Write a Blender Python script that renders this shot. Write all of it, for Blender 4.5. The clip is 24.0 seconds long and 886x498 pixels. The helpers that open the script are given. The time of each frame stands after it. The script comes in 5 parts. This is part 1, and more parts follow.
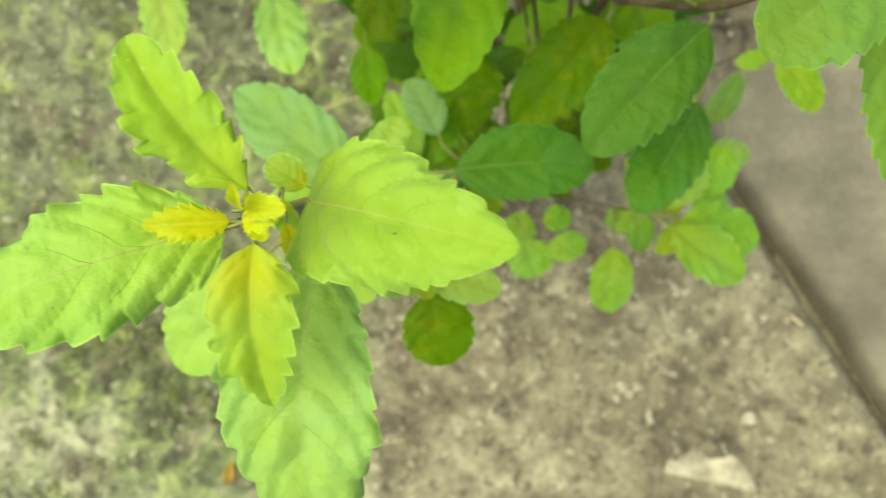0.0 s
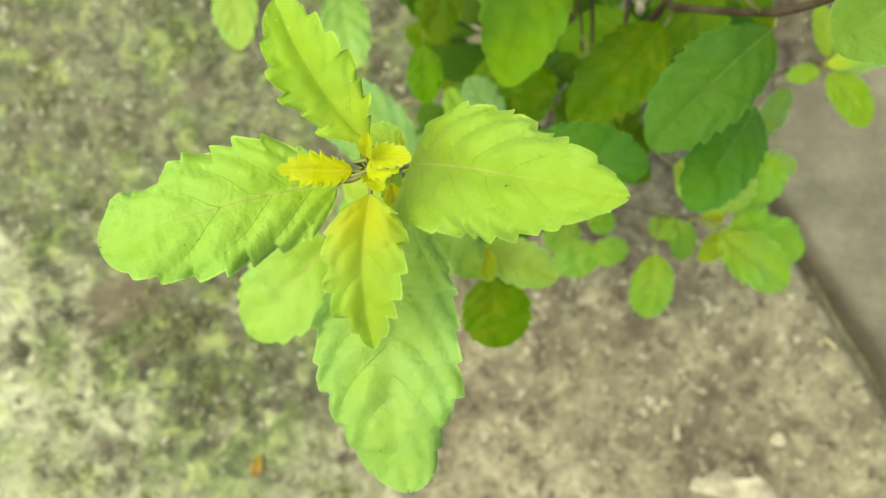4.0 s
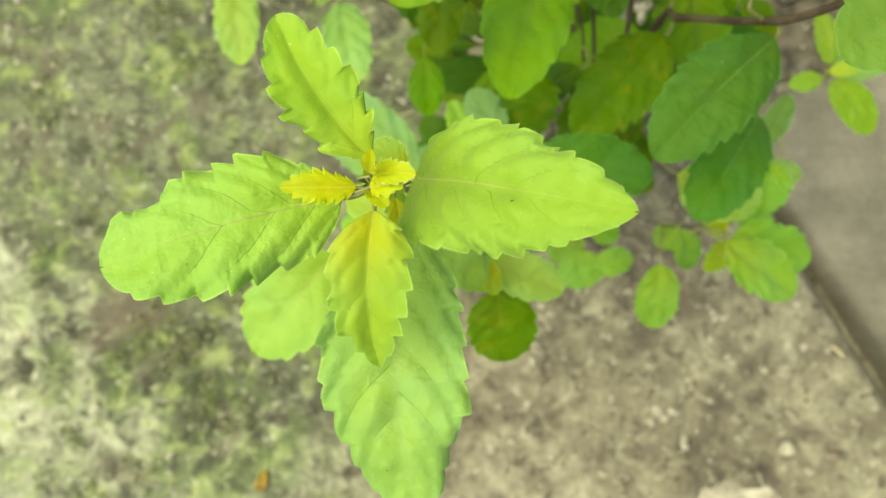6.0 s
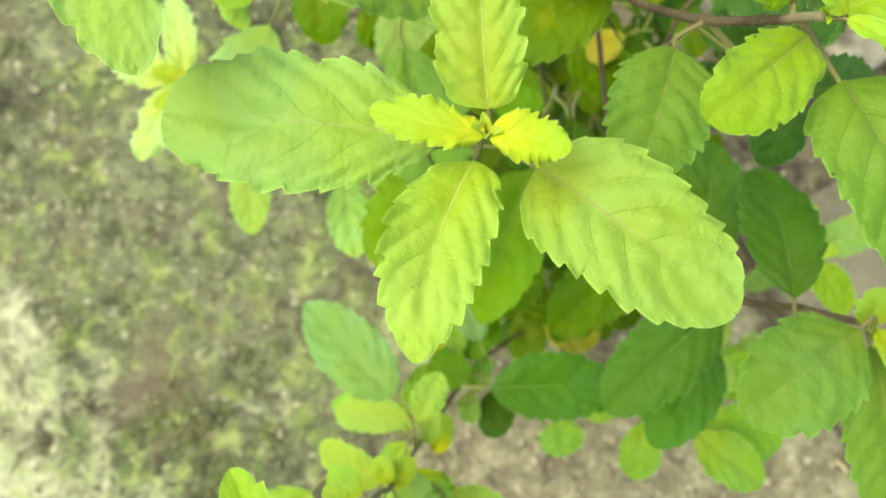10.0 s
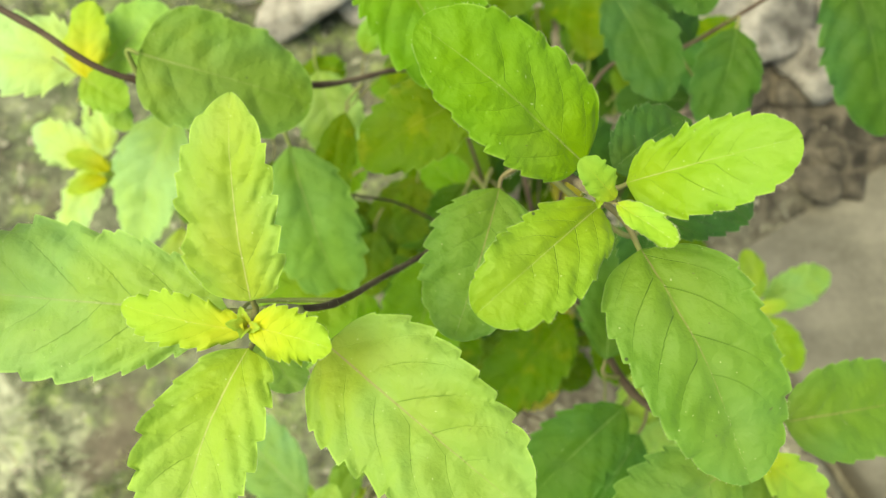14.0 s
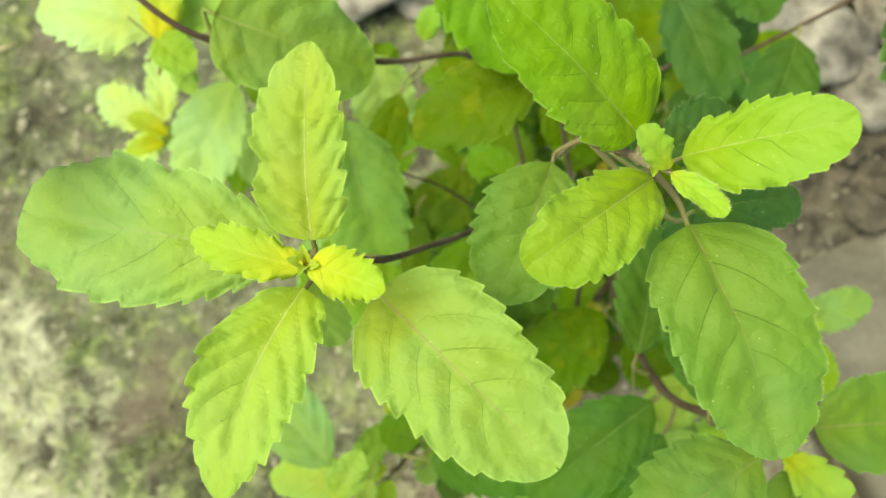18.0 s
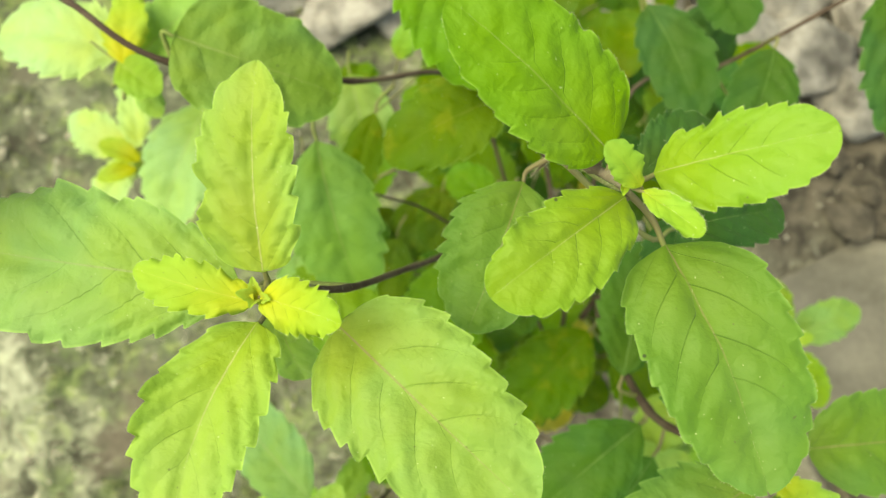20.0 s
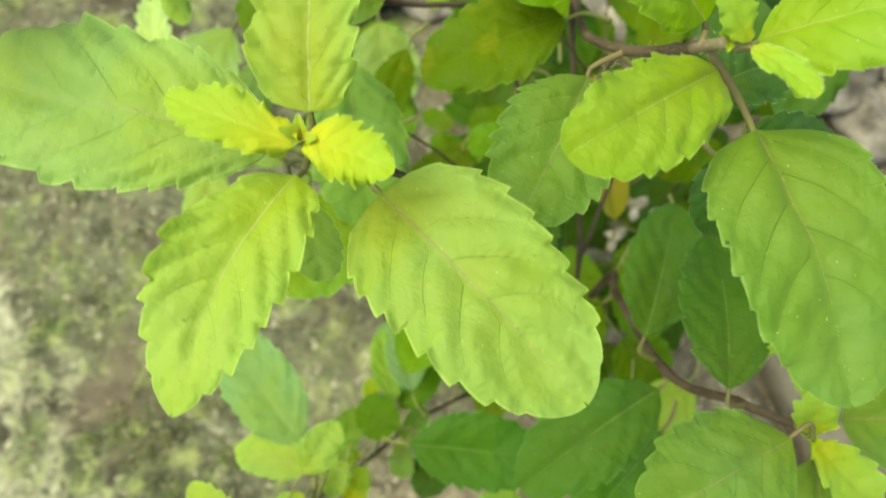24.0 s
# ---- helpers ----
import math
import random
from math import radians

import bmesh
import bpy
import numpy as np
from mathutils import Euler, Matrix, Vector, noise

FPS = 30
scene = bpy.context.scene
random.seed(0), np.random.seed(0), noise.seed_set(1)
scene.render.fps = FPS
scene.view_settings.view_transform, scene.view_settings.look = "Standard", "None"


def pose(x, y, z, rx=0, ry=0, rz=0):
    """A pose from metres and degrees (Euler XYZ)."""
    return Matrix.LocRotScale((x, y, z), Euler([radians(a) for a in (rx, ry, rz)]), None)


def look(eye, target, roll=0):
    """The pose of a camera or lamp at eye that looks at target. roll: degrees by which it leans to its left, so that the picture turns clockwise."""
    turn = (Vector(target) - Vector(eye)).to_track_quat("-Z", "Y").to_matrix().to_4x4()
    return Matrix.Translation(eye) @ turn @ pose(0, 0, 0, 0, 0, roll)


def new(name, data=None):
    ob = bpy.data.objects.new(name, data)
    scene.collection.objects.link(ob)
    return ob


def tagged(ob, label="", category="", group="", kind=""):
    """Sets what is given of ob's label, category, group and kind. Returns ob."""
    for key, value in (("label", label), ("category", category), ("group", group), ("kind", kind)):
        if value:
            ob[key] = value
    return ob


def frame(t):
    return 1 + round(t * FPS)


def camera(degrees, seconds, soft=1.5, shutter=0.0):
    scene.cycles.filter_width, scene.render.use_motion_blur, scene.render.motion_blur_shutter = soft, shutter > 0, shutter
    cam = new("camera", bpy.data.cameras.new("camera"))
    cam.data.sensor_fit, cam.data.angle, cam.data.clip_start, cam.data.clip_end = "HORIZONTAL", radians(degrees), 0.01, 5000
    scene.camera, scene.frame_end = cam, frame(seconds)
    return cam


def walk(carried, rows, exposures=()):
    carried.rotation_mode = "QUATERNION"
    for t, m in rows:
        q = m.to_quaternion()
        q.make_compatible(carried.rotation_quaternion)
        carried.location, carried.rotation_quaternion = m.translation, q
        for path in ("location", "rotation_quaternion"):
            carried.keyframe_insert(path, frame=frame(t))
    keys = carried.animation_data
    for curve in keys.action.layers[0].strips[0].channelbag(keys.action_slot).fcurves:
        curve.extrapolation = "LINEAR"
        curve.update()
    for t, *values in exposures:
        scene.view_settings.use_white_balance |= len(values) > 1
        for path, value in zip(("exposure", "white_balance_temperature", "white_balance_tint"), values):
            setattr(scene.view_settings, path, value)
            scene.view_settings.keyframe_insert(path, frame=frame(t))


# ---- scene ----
# ---- camera and its path ----
cam = camera(65.5, 24.0, soft=1.2, shutter=0.25)
cam.data.dof.use_dof = True
cam.data.dof.focus_distance = 0.097
cam.data.dof.aperture_fstop = 26.0
# seconds, place in metres, turn in degrees
ROWS = [
    (0.0, -0.0024, 0.0072, 0.7254, 2.73, -0.46, -0.76),
    (0.5, -0.0145, 0.0109, 0.7274, 3.19, 1.05, 0.45),
    (1.0, -0.0138, 0.0148, 0.7259, 3.48, 2.02, -0.44),
    (1.5, -0.0143, 0.0137, 0.7222, 3.29, 1.35, 0.09),
    (3.5, -0.0136, -0.0060, 0.7313, 3.97, 0.60, 2.33),
    (4.0, -0.0137, -0.0020, 0.7335, 3.84, 1.35, 2.02),
    (4.5, -0.0140, -0.0034, 0.7332, 3.55, 2.36, 1.35),
    (5.0, -0.0136, 0.0004, 0.7346, 4.77, 2.20, 1.88),
    (5.5, -0.0144, 0.0001, 0.7316, 4.50, 1.58, 1.68),
    (6.0, -0.0141, -0.0011, 0.7321, 4.72, 1.65, 1.37),
    (6.5, -0.0150, -0.0039, 0.7312, 4.30, 1.32, 1.85),
    (7.0, -0.0132, -0.0017, 0.7334, 4.36, 1.55, 1.79),
    (7.5, -0.0108, 0.0092, 0.7382, 5.08, 1.82, 0.97),
    (8.0, -0.0127, 0.0225, 0.7459, 5.75, 2.01, 1.08),
    (8.5, -0.0120, 0.0325, 0.7522, 5.89, 1.54, 1.14),
    (9.0, -0.0103, 0.0448, 0.7578, 7.41, 2.75, 1.54),
    (9.5, -0.0067, 0.0565, 0.7567, 7.93, 1.94, 3.43),
    (10.0, 0.0013, 0.0619, 0.7598, 7.80, 3.53, 3.92),
    (10.5, 0.0044, 0.0701, 0.7704, 7.90, 3.94, 4.08),
    (12.5, 0.0330, 0.0814, 0.7708, 8.62, 7.88, 5.71),
    (13.0, 0.0337, 0.0827, 0.7684, 9.10, 7.60, 5.78),
    (13.5, 0.0397, 0.0891, 0.7605, 9.96, 4.74, 5.68),
    (14.0, 0.0340, 0.0904, 0.7529, 9.13, 4.10, 1.90),
    (14.5, 0.0421, 0.0827, 0.7544, 8.30, 6.03, 6.98),
    (15.0, 0.0391, 0.0843, 0.7602, 9.78, 7.08, 8.19),
    (15.5, 0.0312, 0.0800, 0.7633, 8.73, 8.03, 7.23),
    (16.0, 0.0330, 0.0851, 0.7613, 9.81, 6.04, 5.47),
    (16.5, 0.0278, 0.0760, 0.7578, 9.42, 5.26, 6.78),
    (17.0, 0.0265, 0.0790, 0.7581, 10.58, 4.14, 8.94),
    (17.5, 0.0342, 0.0844, 0.7571, 10.31, 5.23, 8.04),
    (18.0, 0.0317, 0.0826, 0.7562, 9.83, 5.91, 7.22),
    (18.5, 0.0217, 0.0857, 0.7630, 10.61, 5.91, 6.63),
    (20.5, 0.0373, 0.0854, 0.7439, 11.18, 5.28, 5.61),
    (21.0, 0.0356, 0.0886, 0.7405, 10.55, 6.06, 6.34),
    (21.5, 0.0314, 0.0816, 0.7394, 10.15, 5.91, 8.62),
    (22.0, 0.0293, 0.0809, 0.7362, 10.28, 5.34, 9.85),
    (22.5, 0.0289, 0.0780, 0.7366, 10.42, 5.64, 10.56),
    (23.0, 0.0268, 0.0799, 0.7422, 11.17, 6.18, 9.68),
    (23.5, 0.0251, 0.0791, 0.7427, 11.28, 5.38, 7.69),
    (24.0, 0.0276, 0.0684, 0.7370, 11.60, 3.76, 11.03),
]
walk(cam, [(t, pose(x, y, z, rx, ry, rz)) for t, x, y, z, rx, ry, rz in ROWS],
     exposures=[(0.0, 1.15, 8300, -10), (7.0, 1.12, 8300, -10), (8.0, 1.32, 8300, -12), (9.5, 1.26, 8300, -12), (13.0, 1.21, 8300, -9), (16.0, 1.08, 8300, -11), (18.0, 1.12, 8300, -10), (21.0, 1.11, 8300, -9), (24.0, 1.03, 8300, -9)])

# ---- light: a bright hazy sky, one wide soft sun ----
world = bpy.data.worlds.new("sky")
scene.world = world
world.use_nodes = True
wn, wl = world.node_tree.nodes, world.node_tree.links
wn.clear()
sky = wn.new("ShaderNodeTexSky")
sky.sky_type = "NISHITA"
sky.sun_disc = False
sky.sun_elevation = radians(65)
sky.sun_rotation = radians(-90)
sky.air_density, sky.dust_density, sky.ozone_density = 1.0, 4.0, 1.0
bg = wn.new("ShaderNodeBackground")
bg.inputs["Strength"].default_value = 0.122
wo = wn.new("ShaderNodeOutputWorld")
wl.new(sky.outputs["Color"], bg.inputs["Color"])
wl.new(bg.outputs["Background"], wo.inputs["Surface"])
sun_data = bpy.data.lights.new("sun", "SUN")
sun_data.energy = 1.7
sun_data.angle = radians(60)
sun_data.color = (1.0, 0.96, 0.88)
sun = new("sun", sun_data)
sun.matrix_world = look((-0.50, 0.0, 1.1), (0, 0, 0))


# ---- materials ----
class Nodes:
    """A small helper that makes and links shader nodes."""

    def __init__(self, name):
        self.mat = bpy.data.materials.new(name)
        self.mat.use_nodes = True
        self.tree = self.mat.node_tree
        self.tree.nodes.clear()
        self.out = self.tree.nodes.new("ShaderNodeOutputMaterial")

    def add(self, kind, links=None, **values):
        node = self.tree.nodes.new(kind)
        for key, value in values.items():
            setattr(node, key, value)
        for key, value in (links or {}).items():
            self.put(node, key, value)
        return node

    def put(self, node, key, value):
        socket = node.inputs[key]
        if isinstance(value, bpy.types.NodeSocket):
            self.tree.links.new(value, socket)
        else:
            socket.default_value = value

    def math(self, op, a, b=0.0, c=0.0, clamp=False):
        node = self.add("ShaderNodeMath", {0: a, 1: b, 2: c}, operation=op, use_clamp=clamp)
        return node.outputs[0]

    def noise(self, scale, detail=4.0, rough=0.55, vector=None, dist=0.0):
        node = self.add("ShaderNodeTexNoise", {"Scale": scale, "Detail": detail, "Roughness": rough, "Distortion": dist})
        if vector is not None:
            self.put(node, "Vector", vector)
        return node.outputs["Fac"]

    def ramp(self, fac, *stops):
        node = self.add("ShaderNodeValToRGB", {"Fac": fac})
        els = node.color_ramp.elements
        while len(els) < len(stops):
            els.new(0.5)
        for el, (pos, col) in zip(els, stops):
            el.position = pos
            el.color = (*col, 1.0) if len(col) == 3 else col
        return node.outputs["Color"]

    def step(self, fac, low, high):
        node = self.add("ShaderNodeMapRange", {0: fac, 1: low, 2: high, 3: 0.0, 4: 1.0}, interpolation_type="SMOOTHSTEP")
        return node.outputs[0]

    def mix(self, fac, a, b, blend="MIX"):
        node = self.add("ShaderNodeMix", data_type="RGBA", blend_type=blend)
        for index, value in ((0, fac), (6, a), (7, b)):
            if isinstance(value, tuple) and len(value) == 3:
                value = (*value, 1.0)
            self.put(node, index, value)
        return node.outputs[2]

    def position(self):
        return self.add("ShaderNodeNewGeometry").outputs["Position"]

    def surface(self, shader):
        self.tree.links.new(shader, self.out.inputs["Surface"])
        return self.mat


def leaf_material(name, main, base, vein, old=0.0, glow=0.26, relief=0.0014, run=0.75, gloss=0.36, sheen=0.12):
    """A thin leaf: colour runs from the base to the blade, veins, blotches, fine relief, light passing through."""
    n = Nodes(name)
    uv = n.add("ShaderNodeUVMap").outputs["UV"]
    sep = n.add("ShaderNodeSeparateXYZ", {0: uv})
    u, v = sep.outputs[0], sep.outputs[1]
    away = n.math("ABSOLUTE", n.math("MULTIPLY_ADD", v, 2.0, -1.0))
    rnd = n.add("ShaderNodeObjectInfo").outputs["Random"]
    pos = n.position()
    cloud = n.noise(55.0, 3.0, 0.6, pos)
    fine = n.noise(900.0, 3.0, 0.6, pos)
    # colour along the blade
    col = n.mix(n.step(n.math("ADD", u, n.math("MULTIPLY", cloud, 0.3)), 0.12, run), base, main)
    hue = n.add("ShaderNodeHueSaturation", {"Color": col, "Hue": n.math("MULTIPLY_ADD", rnd, 0.022, 0.489),
                                            "Saturation": n.math("MULTIPLY_ADD", cloud, 0.25, 0.87),
                                            "Value": n.math("MULTIPLY_ADD", rnd, 0.24, 0.88)}).outputs[0]
    col = n.mix(n.math("MULTIPLY", n.step(cloud, 0.38, 0.68), 0.35), hue, tuple(c * 0.74 for c in main))
    col = n.mix(n.math("MULTIPLY", n.step(away, 0.35, 1.0), 0.30), col, tuple(c * k for c, k in zip(main, (0.74, 0.95, 1.7))))
    # uneven paler green, with the soft sheen of the sky painted into it
    sheen_patch = n.step(n.noise(32.0, 3.0, 0.6, n.add("ShaderNodeVectorMath", {0: pos, 1: (3.1, 1.7, 0.4)}, operation="ADD").outputs[0]), 0.46, 0.70)
    col = n.mix(n.math("MULTIPLY", sheen_patch, 0.42), col, (main[0] * 0.90, main[1] * 1.05, main[2] * 1.8 + 0.022))
    warm = n.step(n.noise(48.0, 3.0, 0.6, n.add("ShaderNodeVectorMath", {0: pos, 1: (0.7, 5.3, 2.1)}, operation="ADD").outputs[0]), 0.50, 0.68)
    col = n.mix(n.math("MULTIPLY", warm, 0.34), col, (main[0] * 1.16, main[1] * 1.03, main[2] * 0.30))
    # veins
    mid = n.math("MULTIPLY", n.math("SUBTRACT", 1.0, n.step(n.math("MULTIPLY_ADD", u, 0.012, away), 0.010, 0.027)), n.step(cloud, 0.26, 0.50))
    ribs = n.add("ShaderNodeSeparateXYZ", {0: n.add("ShaderNodeUVMap", uv_map="ribs").outputs["UV"]}).outputs[0]
    near = n.math("ABSOLUTE", n.math("SUBTRACT", n.math("FRACT", n.math("ADD", ribs, 0.5)), 0.5))
    fade = n.math("MULTIPLY", n.math("SUBTRACT", 1.0, n.step(away, 0.35, 0.95)), n.math("SUBTRACT", 1.0, n.step(u, 0.55, 0.85)))
    side = n.math("MULTIPLY", n.math("SUBTRACT", 1.0, n.step(near, 0.004, 0.030)), n.math("MULTIPLY", fade, n.step(n.noise(70.0, 2.0, 0.5, pos), 0.28, 0.62)))
    net = n.add("ShaderNodeTexVoronoi", {"Vector": pos, "Scale": 420.0}, feature="DISTANCE_TO_EDGE").outputs["Distance"]
    netline = n.math("SUBTRACT", 1.0, n.step(net, 0.0, 0.12))
    # side veins in darker green, the shade of their grooves painted in as well
    col = n.mix(n.math("MULTIPLY", side, n.math("MULTIPLY_ADD", away, -0.3, 0.50)), col, tuple(c * k for c, k in zip(main, (0.60, 0.70, 0.55))))
    col = n.mix(n.math("MULTIPLY", netline, 0.015), col, tuple(c * 0.8 for c in main))
    col = n.mix(n.math("MULTIPLY", mid, n.math("MULTIPLY_ADD", u, -0.55, 0.75)), col, vein)
    # pale leaf margin, with a thin rim highlight painted into the colour
    col = n.mix(n.math("MULTIPLY", n.step(away, 0.955, 0.99), 0.45), col, tuple(min(0.7, c * 1.35 + 0.05) for c in main))
    if old > 0.0:
        spots = n.step(n.noise(120.0, 3.0, 0.55, pos), 0.54, 0.68)
        col = n.mix(n.math("MULTIPLY", spots, old), col, (0.34, 0.32, 0.02))
    specks = n.step(n.noise(1300.0, 1.0, 0.5, pos), 0.785, 0.80)
    col = n.mix(n.math("MULTIPLY", specks, 0.5), col, (0.10, 0.08, 0.04))
    dots = n.add("ShaderNodeTexVoronoi", {"Vector": pos, "Scale": 150.0})
    rare = n.step(n.add("ShaderNodeSeparateColor", {0: dots.outputs["Color"]}).outputs[0], 0.80, 0.81)
    col = n.mix(n.math("MULTIPLY", n.math("SUBTRACT", 1.0, n.step(dots.outputs["Distance"], 0.030, 0.050)), n.math("MULTIPLY", rare, 0.75)), col, (0.03, 0.03, 0.02))
    hairs = n.step(n.noise(2300.0, 0.0, 0.5, pos), 0.845, 0.875)
    col = n.mix(n.math("MULTIPLY", hairs, 0.4), col, (0.62, 0.66, 0.40))
    height = n.math("ADD", n.math("MULTIPLY", fine, 0.16), n.math("MULTIPLY", n.math("ADD", n.math("MULTIPLY", side, 0.20), n.math("MULTIPLY", netline, 0.02)), -1.0))
    height = n.math("ADD", height, n.math("MULTIPLY", n.noise(380.0, 2.0, 0.5, pos, 0.8), 0.22))
    height = n.math("ADD", height, n.math("MULTIPLY", n.noise(150.0, 3.0, 0.55, pos, 0.4), 1.1))
    bump = n.add("ShaderNodeBump", {"Strength": 0.55, "Distance": relief, "Height": height}).outputs[0]
    bsdf = n.add("ShaderNodeBsdfPrincipled", {"Base Color": col, "Roughness": n.math("MULTIPLY_ADD", fine, 0.2, 0.50),
                                              "Specular IOR Level": gloss, "Normal": bump,
                                              "Sheen Weight": sheen, "Sheen Roughness": 0.5})
    thin = n.add("ShaderNodeBsdfTranslucent", {"Color": n.mix(1.0, col, (1.0, 1.0, 0.55), "MULTIPLY"), "Normal": bump})
    both = n.add("ShaderNodeMixShader", {0: glow, 1: bsdf.outputs[0], 2: thin.outputs[0]})
    return n.surface(both.outputs[0])


LEAF = {
    "bud": leaf_material("bud_leaf", (0.310, 0.445, 0.030), (0.48, 0.45, 0.002), (0.46, 0.46, 0.06), relief=0.0005, run=1.05, gloss=0.2, sheen=0.05),
    "amber": leaf_material("amber_leaf", (0.39, 0.44, 0.010), (0.47, 0.43, 0.002), (0.46, 0.46, 0.06), relief=0.0004, run=0.9, gloss=0.2, sheen=0.03),
    "young": leaf_material("young_leaf", (0.272, 0.425, 0.044), (0.285, 0.400, 0.012), (0.42, 0.42, 0.17), relief=0.0011),
    "golden": leaf_material("golden_leaf", (0.255, 0.420, 0.040), (0.40, 0.42, 0.002), (0.42, 0.42, 0.05), relief=0.0005, run=0.66, gloss=0.22, sheen=0.05),
    "lime": leaf_material("lime_leaf", (0.203, 0.345, 0.011), (0.225, 0.340, 0.006), (0.33, 0.35, 0.12), relief=0.0011),
    "light": leaf_material("light_leaf", (0.228, 0.352, 0.030), (0.235, 0.335, 0.010), (0.36, 0.36, 0.13), relief=0.0011),
    "mint": leaf_material("mint_leaf", (0.38, 0.54, 0.15), (0.38, 0.46, 0.03), (0.42, 0.46, 0.14)),
    "spring": leaf_material("spring_leaf", (0.190, 0.365, 0.028), (0.23, 0.36, 0.010), (0.28, 0.34, 0.10)),
    "soft": leaf_material("soft_green_leaf", (0.118, 0.236, 0.020), (0.128, 0.232, 0.012), (0.25, 0.20, 0.10), glow=0.22, gloss=0.3),
    "dusty": leaf_material("dusty_leaf", (0.165, 0.305, 0.080), (0.16, 0.29, 0.055), (0.26, 0.31, 0.13), gloss=0.3),
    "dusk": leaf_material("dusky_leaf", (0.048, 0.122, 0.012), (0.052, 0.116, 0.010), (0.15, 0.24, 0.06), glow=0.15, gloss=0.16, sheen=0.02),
    "sage": leaf_material("sage_leaf", (0.154, 0.276, 0.030), (0.156, 0.264, 0.020), (0.25, 0.30, 0.10), glow=0.22, gloss=0.25),
    "fresh": leaf_material("fresh_leaf", (0.246, 0.402, 0.052), (0.248, 0.372, 0.020), (0.27, 0.20, 0.10)),
    "green": leaf_material("green_leaf", (0.112, 0.232, 0.004), (0.128, 0.226, 0.003), (0.24, 0.22, 0.08), glow=0.2, gloss=0.14, sheen=0.03),
    "celery": leaf_material("celery_leaf", (0.30, 0.46, 0.115), (0.29, 0.44, 0.06), (0.34, 0.40, 0.15)),
    "pale": leaf_material("pale_leaf", (0.230, 0.382, 0.068), (0.210, 0.345, 0.040), (0.28, 0.31, 0.14)),
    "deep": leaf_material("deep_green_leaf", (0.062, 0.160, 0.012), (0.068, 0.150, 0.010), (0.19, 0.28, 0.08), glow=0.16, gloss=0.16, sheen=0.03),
    "mid": leaf_material("mid_green_leaf", (0.146, 0.278, 0.006), (0.160, 0.272, 0.005), (0.26, 0.30, 0.09), glow=0.22, gloss=0.2, sheen=0.05),
    # mature green, lowered further so its colour carries the bush's inner shade
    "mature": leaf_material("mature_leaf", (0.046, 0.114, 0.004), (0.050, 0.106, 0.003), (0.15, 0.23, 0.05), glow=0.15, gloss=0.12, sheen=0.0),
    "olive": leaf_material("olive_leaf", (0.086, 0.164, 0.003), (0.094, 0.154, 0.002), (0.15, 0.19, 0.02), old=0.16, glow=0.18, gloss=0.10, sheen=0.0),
    "withered": leaf_material("withered_leaf", (0.36, 0.24, 0.03), (0.20, 0.11, 0.02), (0.30, 0.19, 0.05), old=0.6),
    "old": leaf_material("yellowing_leaf", (0.38, 0.33, 0.02), (0.25, 0.31, 0.015), (0.40, 0.35, 0.07), old=0.8),
}
LABEL = {
    "bud": "tiny yellow-green unfolding leaf", "amber": "tiny golden yellow unfolding leaf", "young": "yellow-green young toothed leaf", "golden": "young leaf, golden yellow at its base", "lime": "lime green young toothed leaf", "light": "light yellow-green broad toothed leaf", "mint": "pale mint green young leaf", "spring": "spring green small leaf", "soft": "soft green broad leaf with a brown midrib", "dusty": "dull grey-green toothed leaf", "dusk": "dusky blue-green mature leaf", "sage": "soft sage green toothed leaf", "fresh": "bright green toothed leaf", "green": "mid-green smooth-faced toothed leaf",
    "pale": "pale grey-green toothed leaf", "mature": "dark green mature leaf", "deep": "deep green mature leaf with a pale midrib", "mid": "glossy mid-green toothed leaf", "olive": "olive green leaf with yellowish spots",
    "old": "yellowing withered leaf", "celery": "celery green toothed leaf, paler than its neighbours",
}


def stem_material(name, young, wood):
    n = Nodes(name)
    pos = n.position()
    streak = n.noise(260.0, 4.0, 0.6, pos)
    cloud = n.noise(40.0, 3.0, 0.6, pos)
    col = n.mix(n.step(n.math("ADD", cloud, n.math("MULTIPLY", streak, 0.4)), 0.5, 0.9), young, wood)
    bump = n.add("ShaderNodeBump", {"Strength": 0.5, "Distance": 0.0006, "Height": streak}).outputs[0]
    b = n.add("ShaderNodeBsdfPrincipled", {"Base Color": col, "Roughness": 0.7, "Normal": bump, "Specular IOR Level": 0.25})
    return n.surface(b.outputs[0])


STALK = stem_material("green_stalk", (0.19, 0.24, 0.06), (0.19, 0.16, 0.08))
DOWN = stem_material("soft_leaf_hair", (0.62, 0.66, 0.42), (0.50, 0.55, 0.30))
SHOOT = stem_material("downy_young_shoot", (0.24, 0.24, 0.14), (0.21, 0.165, 0.12))
TWIG = stem_material("purple_brown_twig", (0.056, 0.034, 0.024), (0.125, 0.095, 0.064))


